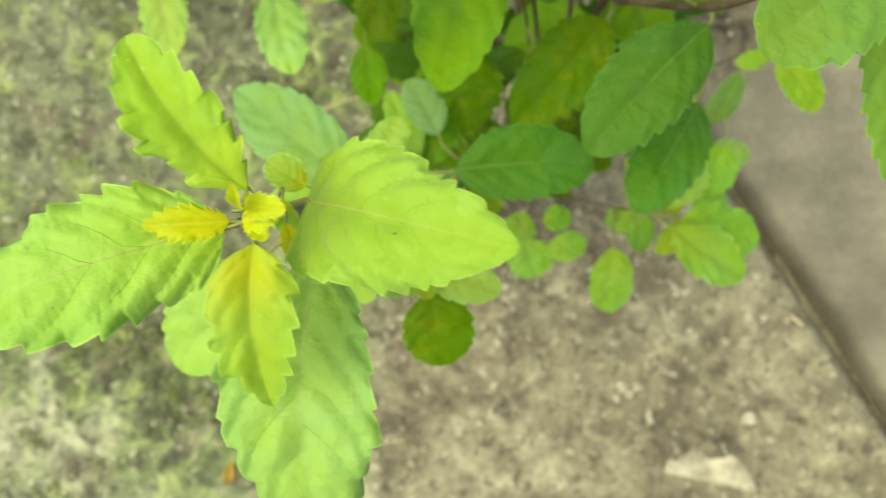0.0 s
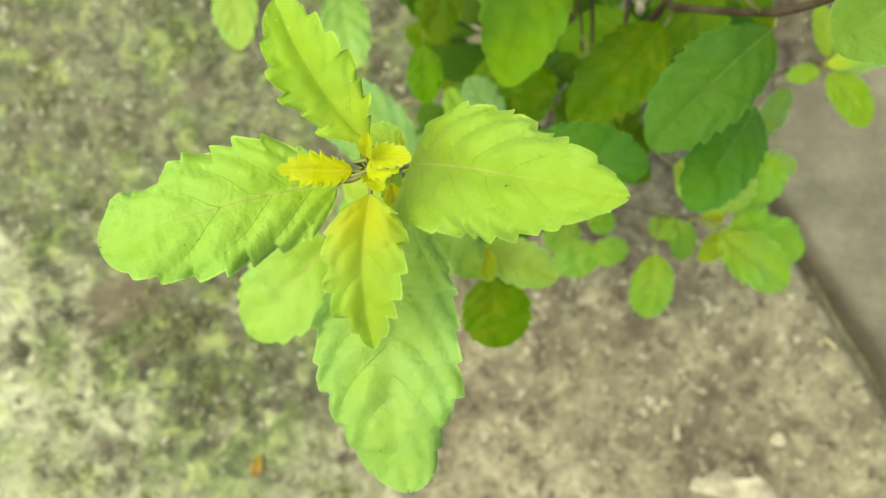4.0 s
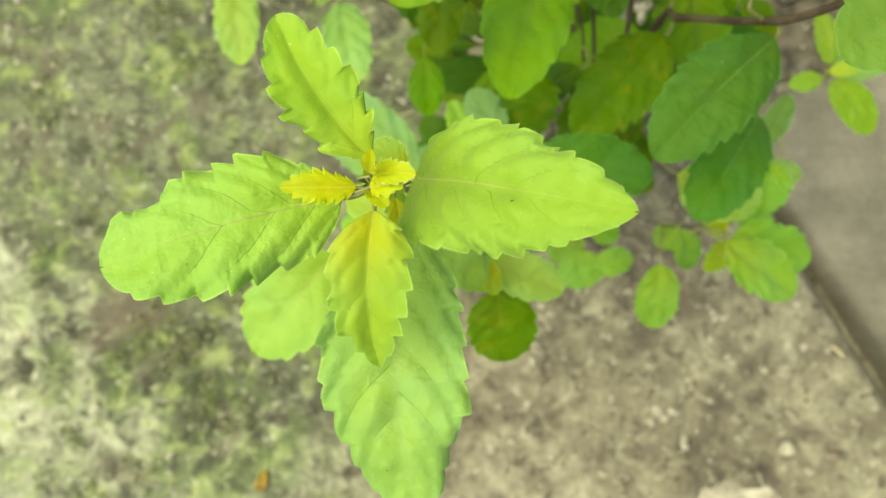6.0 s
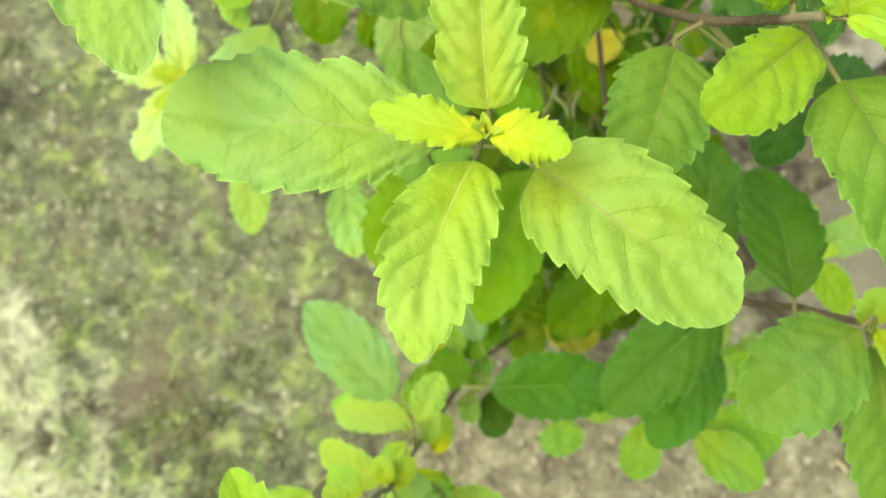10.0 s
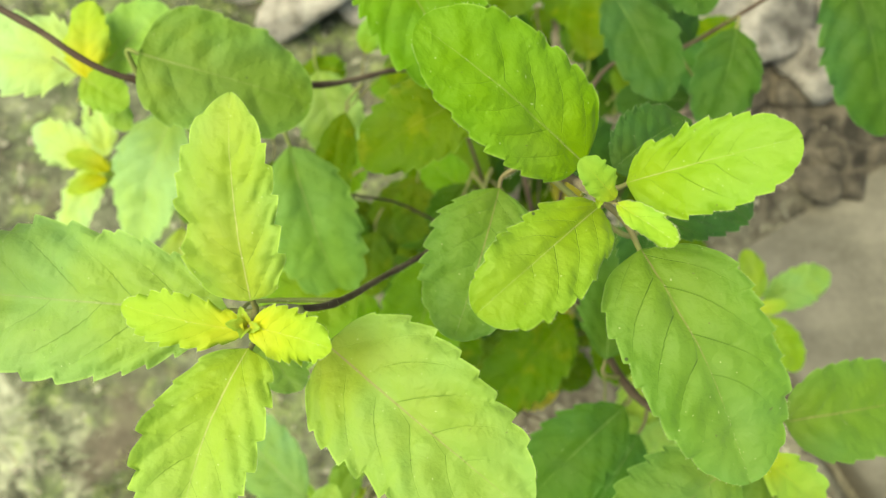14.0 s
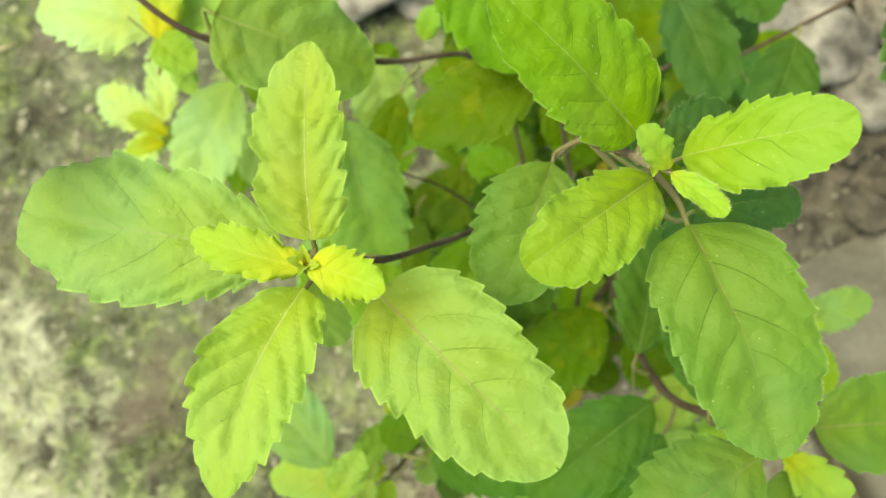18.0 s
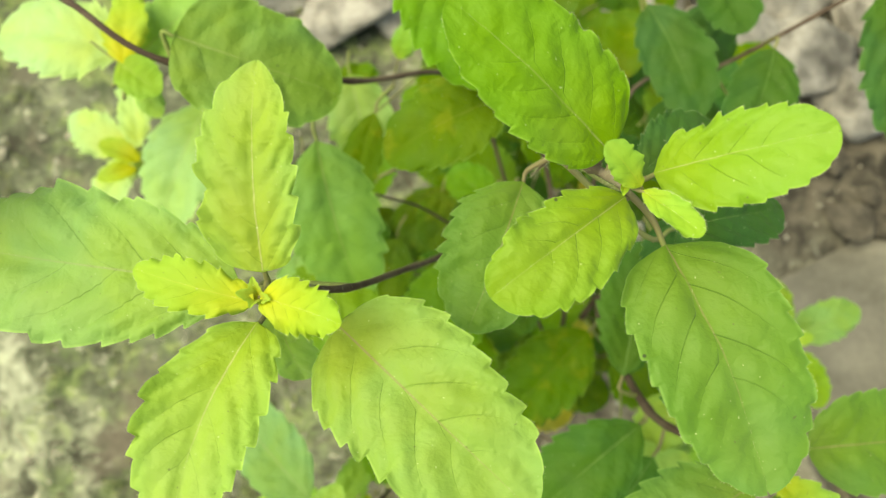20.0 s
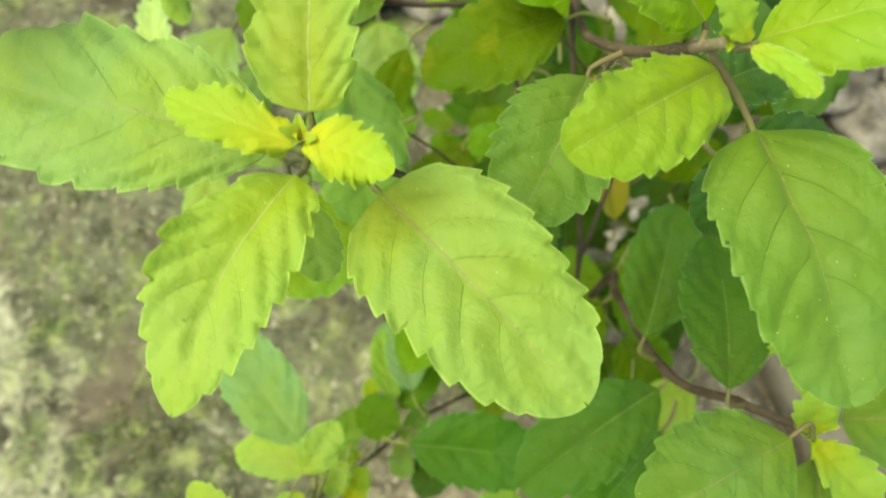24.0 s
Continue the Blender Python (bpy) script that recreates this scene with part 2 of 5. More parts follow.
def ground_material():
    """Damp pale soil, with thin green moss and lichen over its left part."""
    n = Nodes("mossy_soil")
    pos = n.position()
    sep = n.add("ShaderNodeSeparateXYZ", {0: pos})
    x = sep.outputs[0]
    big = n.noise(3.6, 4.0, 0.6, pos)
    midn = n.noise(13.0, 4.0, 0.6, pos, 0.5)
    small = n.noise(42.0, 3.0, 0.55, pos, 0.6)
    tiny = n.noise(130.0, 2.0, 0.5, pos)
    grain = n.noise(420.0, 3.0, 0.6, pos)
    broad = n.noise(4.3, 2.0, 0.5, pos, 0.8)
    blend = n.math("ADD", n.math("MULTIPLY", midn, 0.42), n.math("ADD", n.math("MULTIPLY", small, 0.40), n.math("MULTIPLY", tiny, 0.18)))
    blend = n.math("ADD", blend, n.math("MULTIPLY", n.math("SUBTRACT", broad, 0.5), 0.28))
    soil = n.ramp(blend, (0.35, (0.050, 0.042, 0.032)), (0.44, (0.112, 0.098, 0.070)), (0.53, (0.175, 0.158, 0.112)), (0.68, (0.33, 0.305, 0.225)))
    lichen = n.ramp(blend, (0.38, (0.034, 0.034, 0.022)), (0.47, (0.088, 0.095, 0.060)), (0.56, (0.158, 0.166, 0.110)), (0.68, (0.36, 0.37, 0.255)))
    moss = n.ramp(small, (0.36, (0.026, 0.042, 0.014)), (0.50, (0.076, 0.112, 0.030)), (0.66, (0.185, 0.232, 0.062)))
    off = n.add("ShaderNodeVectorMath", {0: pos, 1: (-0.80, 0.15, 0.0)}, operation="DISTANCE").outputs["Value"]
    ragged = n.math("ADD", off, n.math("MULTIPLY", n.math("SUBTRACT", big, 0.5), 0.55))
    leftness = n.math("SUBTRACT", 1.0, n.step(ragged, 0.64, 0.86))
    beyond = n.math("MULTIPLY", n.step(n.noise(0.9, 4.0, 0.6, pos), 0.48, 0.58), n.step(off, 1.1, 1.8))
    leftness = n.math("MAXIMUM", leftness, beyond)
    col = n.mix(leftness, soil, lichen)
    crust = n.step(n.math("ADD", n.math("MULTIPLY_ADD", sep.outputs[1], -1.5, n.math("MULTIPLY", x, -0.75)), n.math("ADD", n.math("MULTIPLY", n.math("SUBTRACT", broad, 0.5), 0.6), n.math("MULTIPLY", n.math("SUBTRACT", small, 0.5), 0.5))), 0.26, 0.50)
    crust = n.math("MULTIPLY", crust, n.math("SUBTRACT", 1.0, n.step(ragged, 0.55, 0.95)))
    col = n.mix(n.math("MULTIPLY", crust, 0.78), col, n.ramp(blend, (0.36, (0.085, 0.090, 0.062)), (0.45, (0.27, 0.28, 0.19)), (0.60, (0.56, 0.57, 0.43))))
    tuft = n.math("MULTIPLY", n.step(n.math("ADD", n.math("MULTIPLY", midn, 0.7), n.math("MULTIPLY", small, 0.3)), 0.46, 0.60),
                  n.math("MULTIPLY_ADD", leftness, 0.72, 0.04))
    col = n.mix(tuft, col, moss)
    wet = n.math("MULTIPLY", n.step(n.noise(8.0, 4.0, 0.6, pos, 1.2), 0.55, 0.66), 0.62)
    col = n.mix(wet, col, (0.105, 0.090, 0.066))
    spot = n.math("MULTIPLY", n.step(n.noise(52.0, 3.0, 0.65, pos, 0.6), 0.56, 0.66), 0.75)
    col = n.mix(spot, col, (0.055, 0.048, 0.036))
    pale = n.math("MULTIPLY", n.step(n.noise(80.0, 3.0, 0.6, pos, 0.4), 0.60, 0.70), 0.50)
    col = n.mix(pale, col, (0.50, 0.48, 0.37))
    bare = n.add("ShaderNodeVectorMath", {0: pos, 1: (-0.365, 0.0, 0.0)}, operation="SUBTRACT").outputs[0]
    bare = n.add("ShaderNodeVectorMath", {0: bare, 1: (15.0, 8.0, 0.0)}, operation="MULTIPLY").outputs[0]
    bare = n.math("ADD", n.add("ShaderNodeVectorMath", {0: bare}, operation="LENGTH").outputs["Value"], n.math("MULTIPLY", n.math("SUBTRACT", midn, 0.5), 2.4))
    col = n.mix(n.math("MULTIPLY", n.math("SUBTRACT", 1.0, n.step(bare, 0.25, 0.85)), 0.75), col, n.mix(small, (0.075, 0.06, 0.045), (0.16, 0.135, 0.10)))
    # dark brown soil by the rubble, the shade of its hollows painted in
    shaded_soil = n.add("ShaderNodeVectorMath", {0: pos, 1: (0.39, 0.385, 0.0)}, operation="DISTANCE").outputs["Value"]
    shaded_soil = n.math("ADD", shaded_soil, n.math("MULTIPLY", n.math("SUBTRACT", midn, 0.5), 0.25))
    col = n.mix(n.math("MULTIPLY", n.math("SUBTRACT", 1.0, n.step(shaded_soil, 0.07, 0.19)), 0.90), col, n.mix(n.step(small, 0.35, 0.65), (0.020, 0.018, 0.014), (0.115, 0.098, 0.072)))
    h = n.math("ADD", n.math("MULTIPLY", small, 0.8), n.math("MULTIPLY", grain, 0.12))
    bump = n.add("ShaderNodeBump", {"Strength": 0.45, "Distance": 0.004, "Height": h}).outputs[0]
    b = n.add("ShaderNodeBsdfPrincipled", {"Base Color": col, "Roughness": 0.92, "Specular IOR Level": 0.2, "Normal": bump})
    return n.surface(b.outputs[0])


def mineral_material(name, low, high, rough=0.85, scale=30.0, relief=0.004, streak=0.0, stained=0.4):
    n = Nodes(name)
    pos = n.position()
    rnd = n.add("ShaderNodeObjectInfo").outputs["Random"]
    island = n.add("ShaderNodeNewGeometry").outputs["Random Per Island"]
    a = n.noise(scale, 6.0, 0.62, pos)
    fine = n.noise(scale * 14.0, 4.0, 0.6, pos)
    col = n.ramp(n.math("ADD", n.math("MULTIPLY", a, 0.75), n.math("MULTIPLY", fine, 0.25)), (0.32, low), (0.66, high))
    col = n.add("ShaderNodeHueSaturation", {"Color": col, "Value": n.math("MULTIPLY_ADD", n.math("ADD", rnd, island), 0.3, 0.7)}).outputs[0]
    if streak > 0.0:
        along = n.add("ShaderNodeMapping", {"Vector": pos, "Rotation": (0.0, 0.0, radians(58.8)), "Scale": (1.0, 4.5, 1.0)}).outputs[0]
        col = n.mix(n.math("MULTIPLY", n.step(n.noise(7.0, 4.0, 0.6, along), 0.42, 0.66), streak), col, tuple(c * 0.6 for c in low))
    stain = n.step(n.noise(scale * 0.35, 3.0, 0.6, pos), 0.52, 0.70)
    col = n.mix(n.math("MULTIPLY", stain, stained), col, tuple(c * 0.55 for c in low))
    bump = n.add("ShaderNodeBump", {"Strength": 0.5, "Distance": relief, "Height": n.math("ADD", a, n.math("MULTIPLY", fine, 0.4))}).outputs[0]
    b = n.add("ShaderNodeBsdfPrincipled", {"Base Color": col, "Roughness": rough, "Specular IOR Level": 0.25, "Normal": bump})
    return n.surface(b.outputs[0])


SOIL = ground_material()
CONCRETE = mineral_material("smooth_grey_cement", (0.088, 0.081, 0.062), (0.185, 0.170, 0.134), 0.75, 11.0, 0.0015, 0.22)
PEBBLE = mineral_material("pale_grit", (0.15, 0.135, 0.10), (0.42, 0.39, 0.30), 0.85, 60.0)
CLOD = mineral_material("dark_soil_crumb", (0.06, 0.05, 0.04), (0.20, 0.16, 0.12), 0.95, 60.0)
WHITEWASH = mineral_material("flaking_whitewash", (0.06, 0.053, 0.043), (0.40, 0.375, 0.33), 0.8, 34.0, 0.008, 0.0, 0.8)
RUBBLE = mineral_material("brown_rubble", (0.020, 0.017, 0.013), (0.125, 0.108, 0.080), 0.9, 55.0, 0.006)
HUSK = mineral_material("bleached_husk", (0.30, 0.26, 0.19), (0.74, 0.70, 0.60), 0.8, 90.0, 0.001)
STRAW = mineral_material("dry_straw", (0.34, 0.28, 0.16), (0.62, 0.54, 0.36), 0.7, 120.0, 0.0005)


def moss_material():
    n = Nodes("moss_blade")
    island = n.add("ShaderNodeNewGeometry").outputs["Random Per Island"]
    col = n.ramp(island, (0.0, (0.075, 0.098, 0.036)), (0.45, (0.135, 0.165, 0.058)), (0.8, (0.21, 0.235, 0.085)), (1.0, (0.34, 0.33, 0.18)))
    b = n.add("ShaderNodeBsdfPrincipled", {"Base Color": col, "Roughness": 0.7, "Specular IOR Level": 0.2})
    return n.surface(b.outputs[0])


MOSS = moss_material()


# ---- mesh helpers ----
def mesh_from(name, verts, faces, mats, smooth=True, uvs=None, slots=None, ribs=None):
    me = bpy.data.meshes.new(name)
    me.from_pydata([tuple(v) for v in verts], [], [tuple(f) for f in faces])
    for m in mats:
        me.materials.append(m)
    if smooth:
        me.polygons.foreach_set("use_smooth", [True] * len(me.polygons))
    if slots is not None:
        me.polygons.foreach_set("material_index", slots)
    if uvs is not None:
        layer = me.uv_layers.new(name="UVMap")
        loops = np.empty(len(me.loops), dtype=np.int32)
        me.loops.foreach_get("vertex_index", loops)
        layer.data.foreach_set("uv", np.asarray(uvs, dtype=np.float32)[loops].ravel())
        if ribs is not None:
            layer = me.uv_layers.new(name="ribs")
            layer.data.foreach_set("uv", np.asarray([(q, 0.0) for q in ribs], dtype=np.float32)[loops].ravel())
    me.update()
    return me


def under(ob, parent):
    ob.parent = parent
    return ob


def smooth_line(points, per=8):
    """A Catmull-Rom line through the points."""
    p = [np.array(q, float) for q in points]
    p = [2 * p[0] - p[1]] + p + [2 * p[-1] - p[-2]]
    out = []
    for a, b, c, d in zip(p, p[1:], p[2:], p[3:]):
        for s in np.arange(per) / per:
            out.append(0.5 * (2 * b + (c - a) * s + (2 * a - 5 * b + 4 * c - d) * s**2 + (3 * b - a - 3 * c + d) * s**3))
    out.append(p[-2])
    return np.array(out)


def tube(line, radii, sides=8, knots=0.0, rng=None):
    """Vertices and faces of a round stem along a line."""
    verts, faces = [], []
    tang = np.gradient(line, axis=0)
    tang /= np.linalg.norm(tang, axis=1)[:, None] + 1e-12
    side = np.cross(tang[0], (0.31, 0.77, 0.53))
    for i, (c, t, r) in enumerate(zip(line, tang, radii)):
        side = side - t * (side @ t)
        side /= np.linalg.norm(side) + 1e-12
        up = np.cross(t, side)
        for k in range(sides):
            a = 2 * math.pi * k / sides
            rr = r * (1 + (knots * rng.uniform(-1, 1) if rng else 0))
            verts.append(c + rr * (math.cos(a) * side + math.sin(a) * up))
        if i:
            for k in range(sides):
                j = (k + 1) % sides
                faces.append(((i - 1) * sides + k, (i - 1) * sides + j, i * sides + j, i * sides + k))
    n = len(line) - 1
    verts += [line[0], line[-1]]
    for k in range(sides):
        j = (k + 1) % sides
        faces.append((j, k, len(verts) - 2))
        faces.append((n * sides + k, n * sides + j, len(verts) - 1))
    return verts, faces


# ---- ground ----
def relief(x, y):
    """Height of the soil: gentle swells, crumbs and hollows."""
    h = 0.0
    for scale, amp in ((2.3, 0.010), (7.0, 0.006), (19.0, 0.0035), (47.0, 0.0018), (110.0, 0.0009)):
        h += amp * noise.noise((x * scale, y * scale, 1.7 * scale))
    h *= max(0.0, 1.0 - max(abs(x), abs(y)) / 3.0)
    # a washed-out joint along the slab, with a low bank of soil before it
    d = (x - 0.262) * 0.855 + (y - 0.226) * 0.518
    if -0.15 < d < 0.05 and y < 0.30:
        h -= 0.042 * math.exp(-(((d + 0.004) / 0.016) ** 2))
    # the bed under the slab
    s = (x - 0.262) * 0.518 - (y - 0.226) * 0.855
    if 0.0 < d < 1.62 and 0.0 < s < 2.62:
        h -= 0.035 * min(1.0, d / 0.01) * min(1.0, s / 0.08)
    return h


def build_ground():
    core = np.linspace(-0.95, 0.95, 331)
    far = np.array([1.1, 1.35, 1.8, 2.6, 4.0, 8.0, 20.0, 60.0, 200.0])
    xs = np.concatenate([-far[::-1], core, far])
    n = len(xs)
    verts = [(x, y, relief(x, y)) for y in xs for x in xs]
    faces = [(j * n + i, j * n + i + 1, (j + 1) * n + i + 1, (j + 1) * n + i) for j in range(n - 1) for i in range(n - 1)]
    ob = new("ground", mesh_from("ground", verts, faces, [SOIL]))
    return tagged(ob, "pale damp garden soil with green moss and grit", "ground", kind="structure")


ground = build_ground()


def kerb_line(s):
    """A point on the slab's edge, s metres from its far corner."""
    return Vector((0.262, 0.226)) + Vector((0.518, -0.855)) * s


def build_slab():
    """A low cement slab with a worn, rounded edge."""
    edge = [kerb_line(s) for s in np.linspace(0.0, 2.6, 90)]
    out = Vector((0.855, 0.518))
    profile = [(-0.004, -0.06), (0.0, -0.03), (0.001, -0.012), (0.004, -0.004), (0.012, 0.001), (0.03, 0.004), (0.08, 0.006), (0.12, 0.008), (0.3, 0.011), (1.6, 0.014), (1.605, -0.06)]
    verts, faces = [], []
    for i, e in enumerate(edge):
        for d, z in profile:
            wob = 0.004 * noise.noise((e.x * 14, e.y * 14, 3.0)) + 0.002 * noise.noise((e.x * 60, e.y * 60, 9.0))
            q = e + out * (d + (wob if d < 0.06 else 0))
            z -= 0.030 * max(0.0, 1 - i * 2.6 / 89 / (0.07 + 0.04 * noise.noise((d * 9, 1.0, 2.0)))) if d < 1.6 else 0.0
            verts.append((q.x, q.y, z + 0.0012 * noise.noise((q.x * 30, q.y * 30, 5.0))))
    m = len(profile)
    for i in range(len(edge) - 1):
        for k in range(m - 1):
            faces.append((i * m + k, i * m + k + 1, (i + 1) * m + k + 1, (i + 1) * m + k))
    for first in (0, (len(edge) - 1) * m):
        base = len(verts)
        for k in range(m):
            v = verts[first + k]
            verts.append((v[0], v[1], -0.06))
        for k in range(m - 1):
            faces.append((first + k + 1, first + k, base + k, base + k + 1))
    ob = new("cement_slab", mesh_from("cement_slab", verts, faces, [CONCRETE]))
    return tagged(ob, "smooth grey cement slab with a worn edge beside the soil", "slab", kind="structure")


slab = build_slab()

# ---- stones, grit and litter ----
rng = random.Random(7)


def lump(radius, flat=0.6, rough=0.35, seed=0, subdiv=2):
    """Vertices and faces of an uneven stone about the origin."""
    bm = bmesh.new()
    bmesh.ops.create_icosphere(bm, subdivisions=subdiv, radius=1.0)
    verts = []
    for v in bm.verts:
        d = v.co.normalized()
        k = 1 + rough * noise.noise(d * 1.6 + Vector((seed * 3.1, seed * 1.7, 0))) + 0.35 * rough * noise.noise(d * 4.5 + Vector((0, seed, seed)))
        verts.append(Vector((d.x * k * radius[0], d.y * k * radius[1], d.z * k * radius[2] * flat)))
    faces = [[v.index for v in f.verts] for f in bm.faces]
    bm.free()
    return verts, faces


def chipped(size, flat, seed):
    """Vertices and faces of a broken stone with flat, worn faces."""
    r = random.Random(seed)
    cuts = [(Vector((r.gauss(0, 1), r.gauss(0, 1), r.gauss(0, 0.8))).normalized(), r.uniform(0.4, 0.75)) for _ in range(11)]
    bm = bmesh.new()
    bmesh.ops.create_icosphere(bm, subdivisions=4, radius=1.0)
    verts = []
    for v in bm.verts:
        d = v.co.normalized()
        k = min([1.0] + [h / max(0.05, d.dot(c)) for c, h in cuts])
        k *= 1 + 0.05 * noise.noise(d * 3.0 + Vector((seed, 0, 0))) + 0.03 * noise.noise(d * 9.0 + Vector((0, seed, 0)))
        verts.append(Vector((d.x * k * size[0], d.y * k * size[1], d.z * k * size[2] * flat)))
    faces = [[v.index for v in f.verts] for f in bm.faces]
    bm.free()
    return verts, faces


def stone(name, x, y, size, mat, label, turn=0.0, seed=0, flat=0.6, category="stone", lift=0.3, group="", rough=0.45):
    verts, faces = chipped(size, flat, seed) if max(size) > 0.012 else lump(size, flat, rough, seed, 3)
    ob = new(name, mesh_from(name, verts, faces, [mat], smooth=True))
    ob.matrix_basis = pose(x, y, relief(x, y) + size[2] * flat * lift, 0, 0, turn)
    return tagged(ob, label, category, group)


def scatter(name, count, place, sizes, mat, label, category, flat=0.65):
    """Many small uneven grains on the soil, as one sheet of stuff."""
    kinds = [lump((1, 1, 1), flat, 0.5, s, 1) for s in range(9)]
    verts, faces = [], []
    for _ in range(count):
        x, y = place()
        r = sizes[0] * (sizes[1] / sizes[0]) ** (rng.random() ** 2.2)
        vs, fs = kinds[rng.randrange(9)]
        m = pose(x, y, relief(x, y) + r * 0.2, 0, 0, rng.uniform(0, 360)) @ Matrix.Diagonal((r * rng.uniform(0.7, 1.4), r, r, 1))
        base = len(verts)
        verts += [m @ v for v in vs]
        faces += [[base + i for i in f] for f in fs]
    ob = new(name, mesh_from(name, verts, faces, [mat], smooth=False))
    return tagged(ob, label, category, kind="stuff")


def anywhere():
    return rng.uniform(-0.75, 0.40), rng.uniform(-0.40, 0.70)


def soil_side():
    while True:
        x, y = rng.uniform(-0.05, 0.48), rng.uniform(-0.36, 0.6)
        e = kerb_line(max(0.0, (0.226 - y) / 0.855))
        if x < e.x - 0.01:
            return x, y


def patchy(place, scale, least):
    """A spot by chance that lies in one of the loose patches of grains."""
    while True:
        x, y = place()
        if noise.noise((x * scale, y * scale, 6.0)) + 0.5 * noise.noise((x * scale * 3, y * scale * 3, 2.0)) > least * rng.random():
            return x, y


def grit_spot():
    """Where pale grit lies."""
    return patchy(anywhere, 11.0, 0.7)


def crumb_spot():
    """Where loose crumbs lie."""
    return patchy(soil_side, 14.0, 0.6)


scatter("grit", 1300, grit_spot, (0.0009, 0.0034), PEBBLE, "scattered pale grit on the soil", "grit")
scatter("soil_crumbs", 1100, crumb_spot, (0.0010, 0.0052), CLOD, "dark crumbs of loose soil", "soil crumbs")

stone("flat_stone", 0.290, -0.192, (0.072, 0.040, 0.014), PEBBLE, "flat pale stone half sunk in the soil", -12, 3, 0.6, lift=-0.45)
for i, (x, y, r) in enumerate([(0.181, -0.058, 0.004), (0.190, -0.104, 0.006), (0.198, -0.112, 0.004), (0.206, -0.106, 0.0045), (0.323, -0.140, 0.007), (0.183, -0.116, 0.004), (0.066, -0.043, 0.006),
                               (0.060, -0.058, 0.003), (-0.034, 0.151, 0.009), (0.222, -0.072, 0.003), (0.245, -0.030, 0.003), (0.30, -0.06, 0.004), (0.218, -0.140, 0.004), (0.262, -0.048, 0.003),
                               (0.16, -0.13, 0.003), (0.345, -0.162, 0.004), (-0.60, 0.30, 0.007), (-0.52, 0.33, 0.005)]):
    stone("pebble", x, y, (r * rng.uniform(1.0, 1.5), r, r), PEBBLE, "small pale pebble lying on the soil", rng.uniform(0, 180), 20 + i, 0.7, "pebble", 0.25, "pebbles on the soil")

# whitewashed lumps and brown rubble along the far side
for i, (x, y, a, b, c) in enumerate([(-0.19, 0.505, 0.070, 0.040, 0.035), (-0.09, 0.525, 0.055, 0.040, 0.03), (0.04, 0.53, 0.06, 0.045, 0.035), (0.15, 0.515, 0.055, 0.045, 0.035),
                                     (0.235, 0.49, 0.055, 0.055, 0.040), (0.315, 0.455, 0.055, 0.045, 0.038), (0.37, 0.435, 0.040, 0.040, 0.030),
                                     (0.30, 0.55, 0.070, 0.050, 0.040), (0.41, 0.53, 0.070, 0.060, 0.040), (0.45, 0.44, 0.045, 0.030, 0.028), (-0.28, 0.545, 0.05, 0.04, 0.03)]):
    stone("whitewashed_stone", x, y, (a * 1.5, b * 1.5, c * 1.4), WHITEWASH, "rough stone with flaking whitewash at the plot's edge", rng.uniform(-30, 30), 50 + i, 0.8, "stone", 0.5, "whitewashed stones", 0.6)
for i in range(34):
    x, y = rng.uniform(0.25, 0.50), rng.uniform(0.29, 0.44)
    r = rng.choice([0.009, 0.012, 0.016, 0.024])
    stone("rubble", x, y, (r * 1.3, r, r), RUBBLE, "broken brown lump of rubble", rng.uniform(0, 180), 90 + i, 0.55, "rubble", 0.15, "rubble by the slab", 0.6)


def straw(x, y, length, turn, width=0.0012, lift=0.002):
    t = np.linspace(-0.5, 0.5, 9)
    line = np.array([(s * length, 0.06 * length * math.sin(2.2 * s + turn), lift + 0.0012 * math.cos(7 * s)) for s in t])
    verts, faces = tube(line, [width * (1 - 0.5 * abs(s)) for s in t], 6)
    ob = new("straw", mesh_from("straw", verts, faces, [STRAW]))
    ob.matrix_basis = pose(x, y, relief(x, y), 0, 0, turn)
    return tagged(ob, "dry straw-coloured stalk lying on the soil", "straw", "dry stalks")


straw(0.375, -0.039, 0.016, -35, 0.0018)
straw(0.074, 0.195, 0.055, 70, 0.0022, 0.006)
straw(0.060, 0.188, 0.045, 10, 0.0020, 0.008)
straw(0.085, 0.20, 0.035, -20, 0.0018, 0.004)
straw(-0.655, 0.40, 0.035, 30, 0.0028)
straw(-0.10, 0.20, 0.06, 12, 0.0008)
for i in range(5):
    x, y = anywhere()
    straw(x, y, rng.uniform(0.012, 0.04), rng.uniform(0, 180), rng.uniform(0.0005, 0.0010))


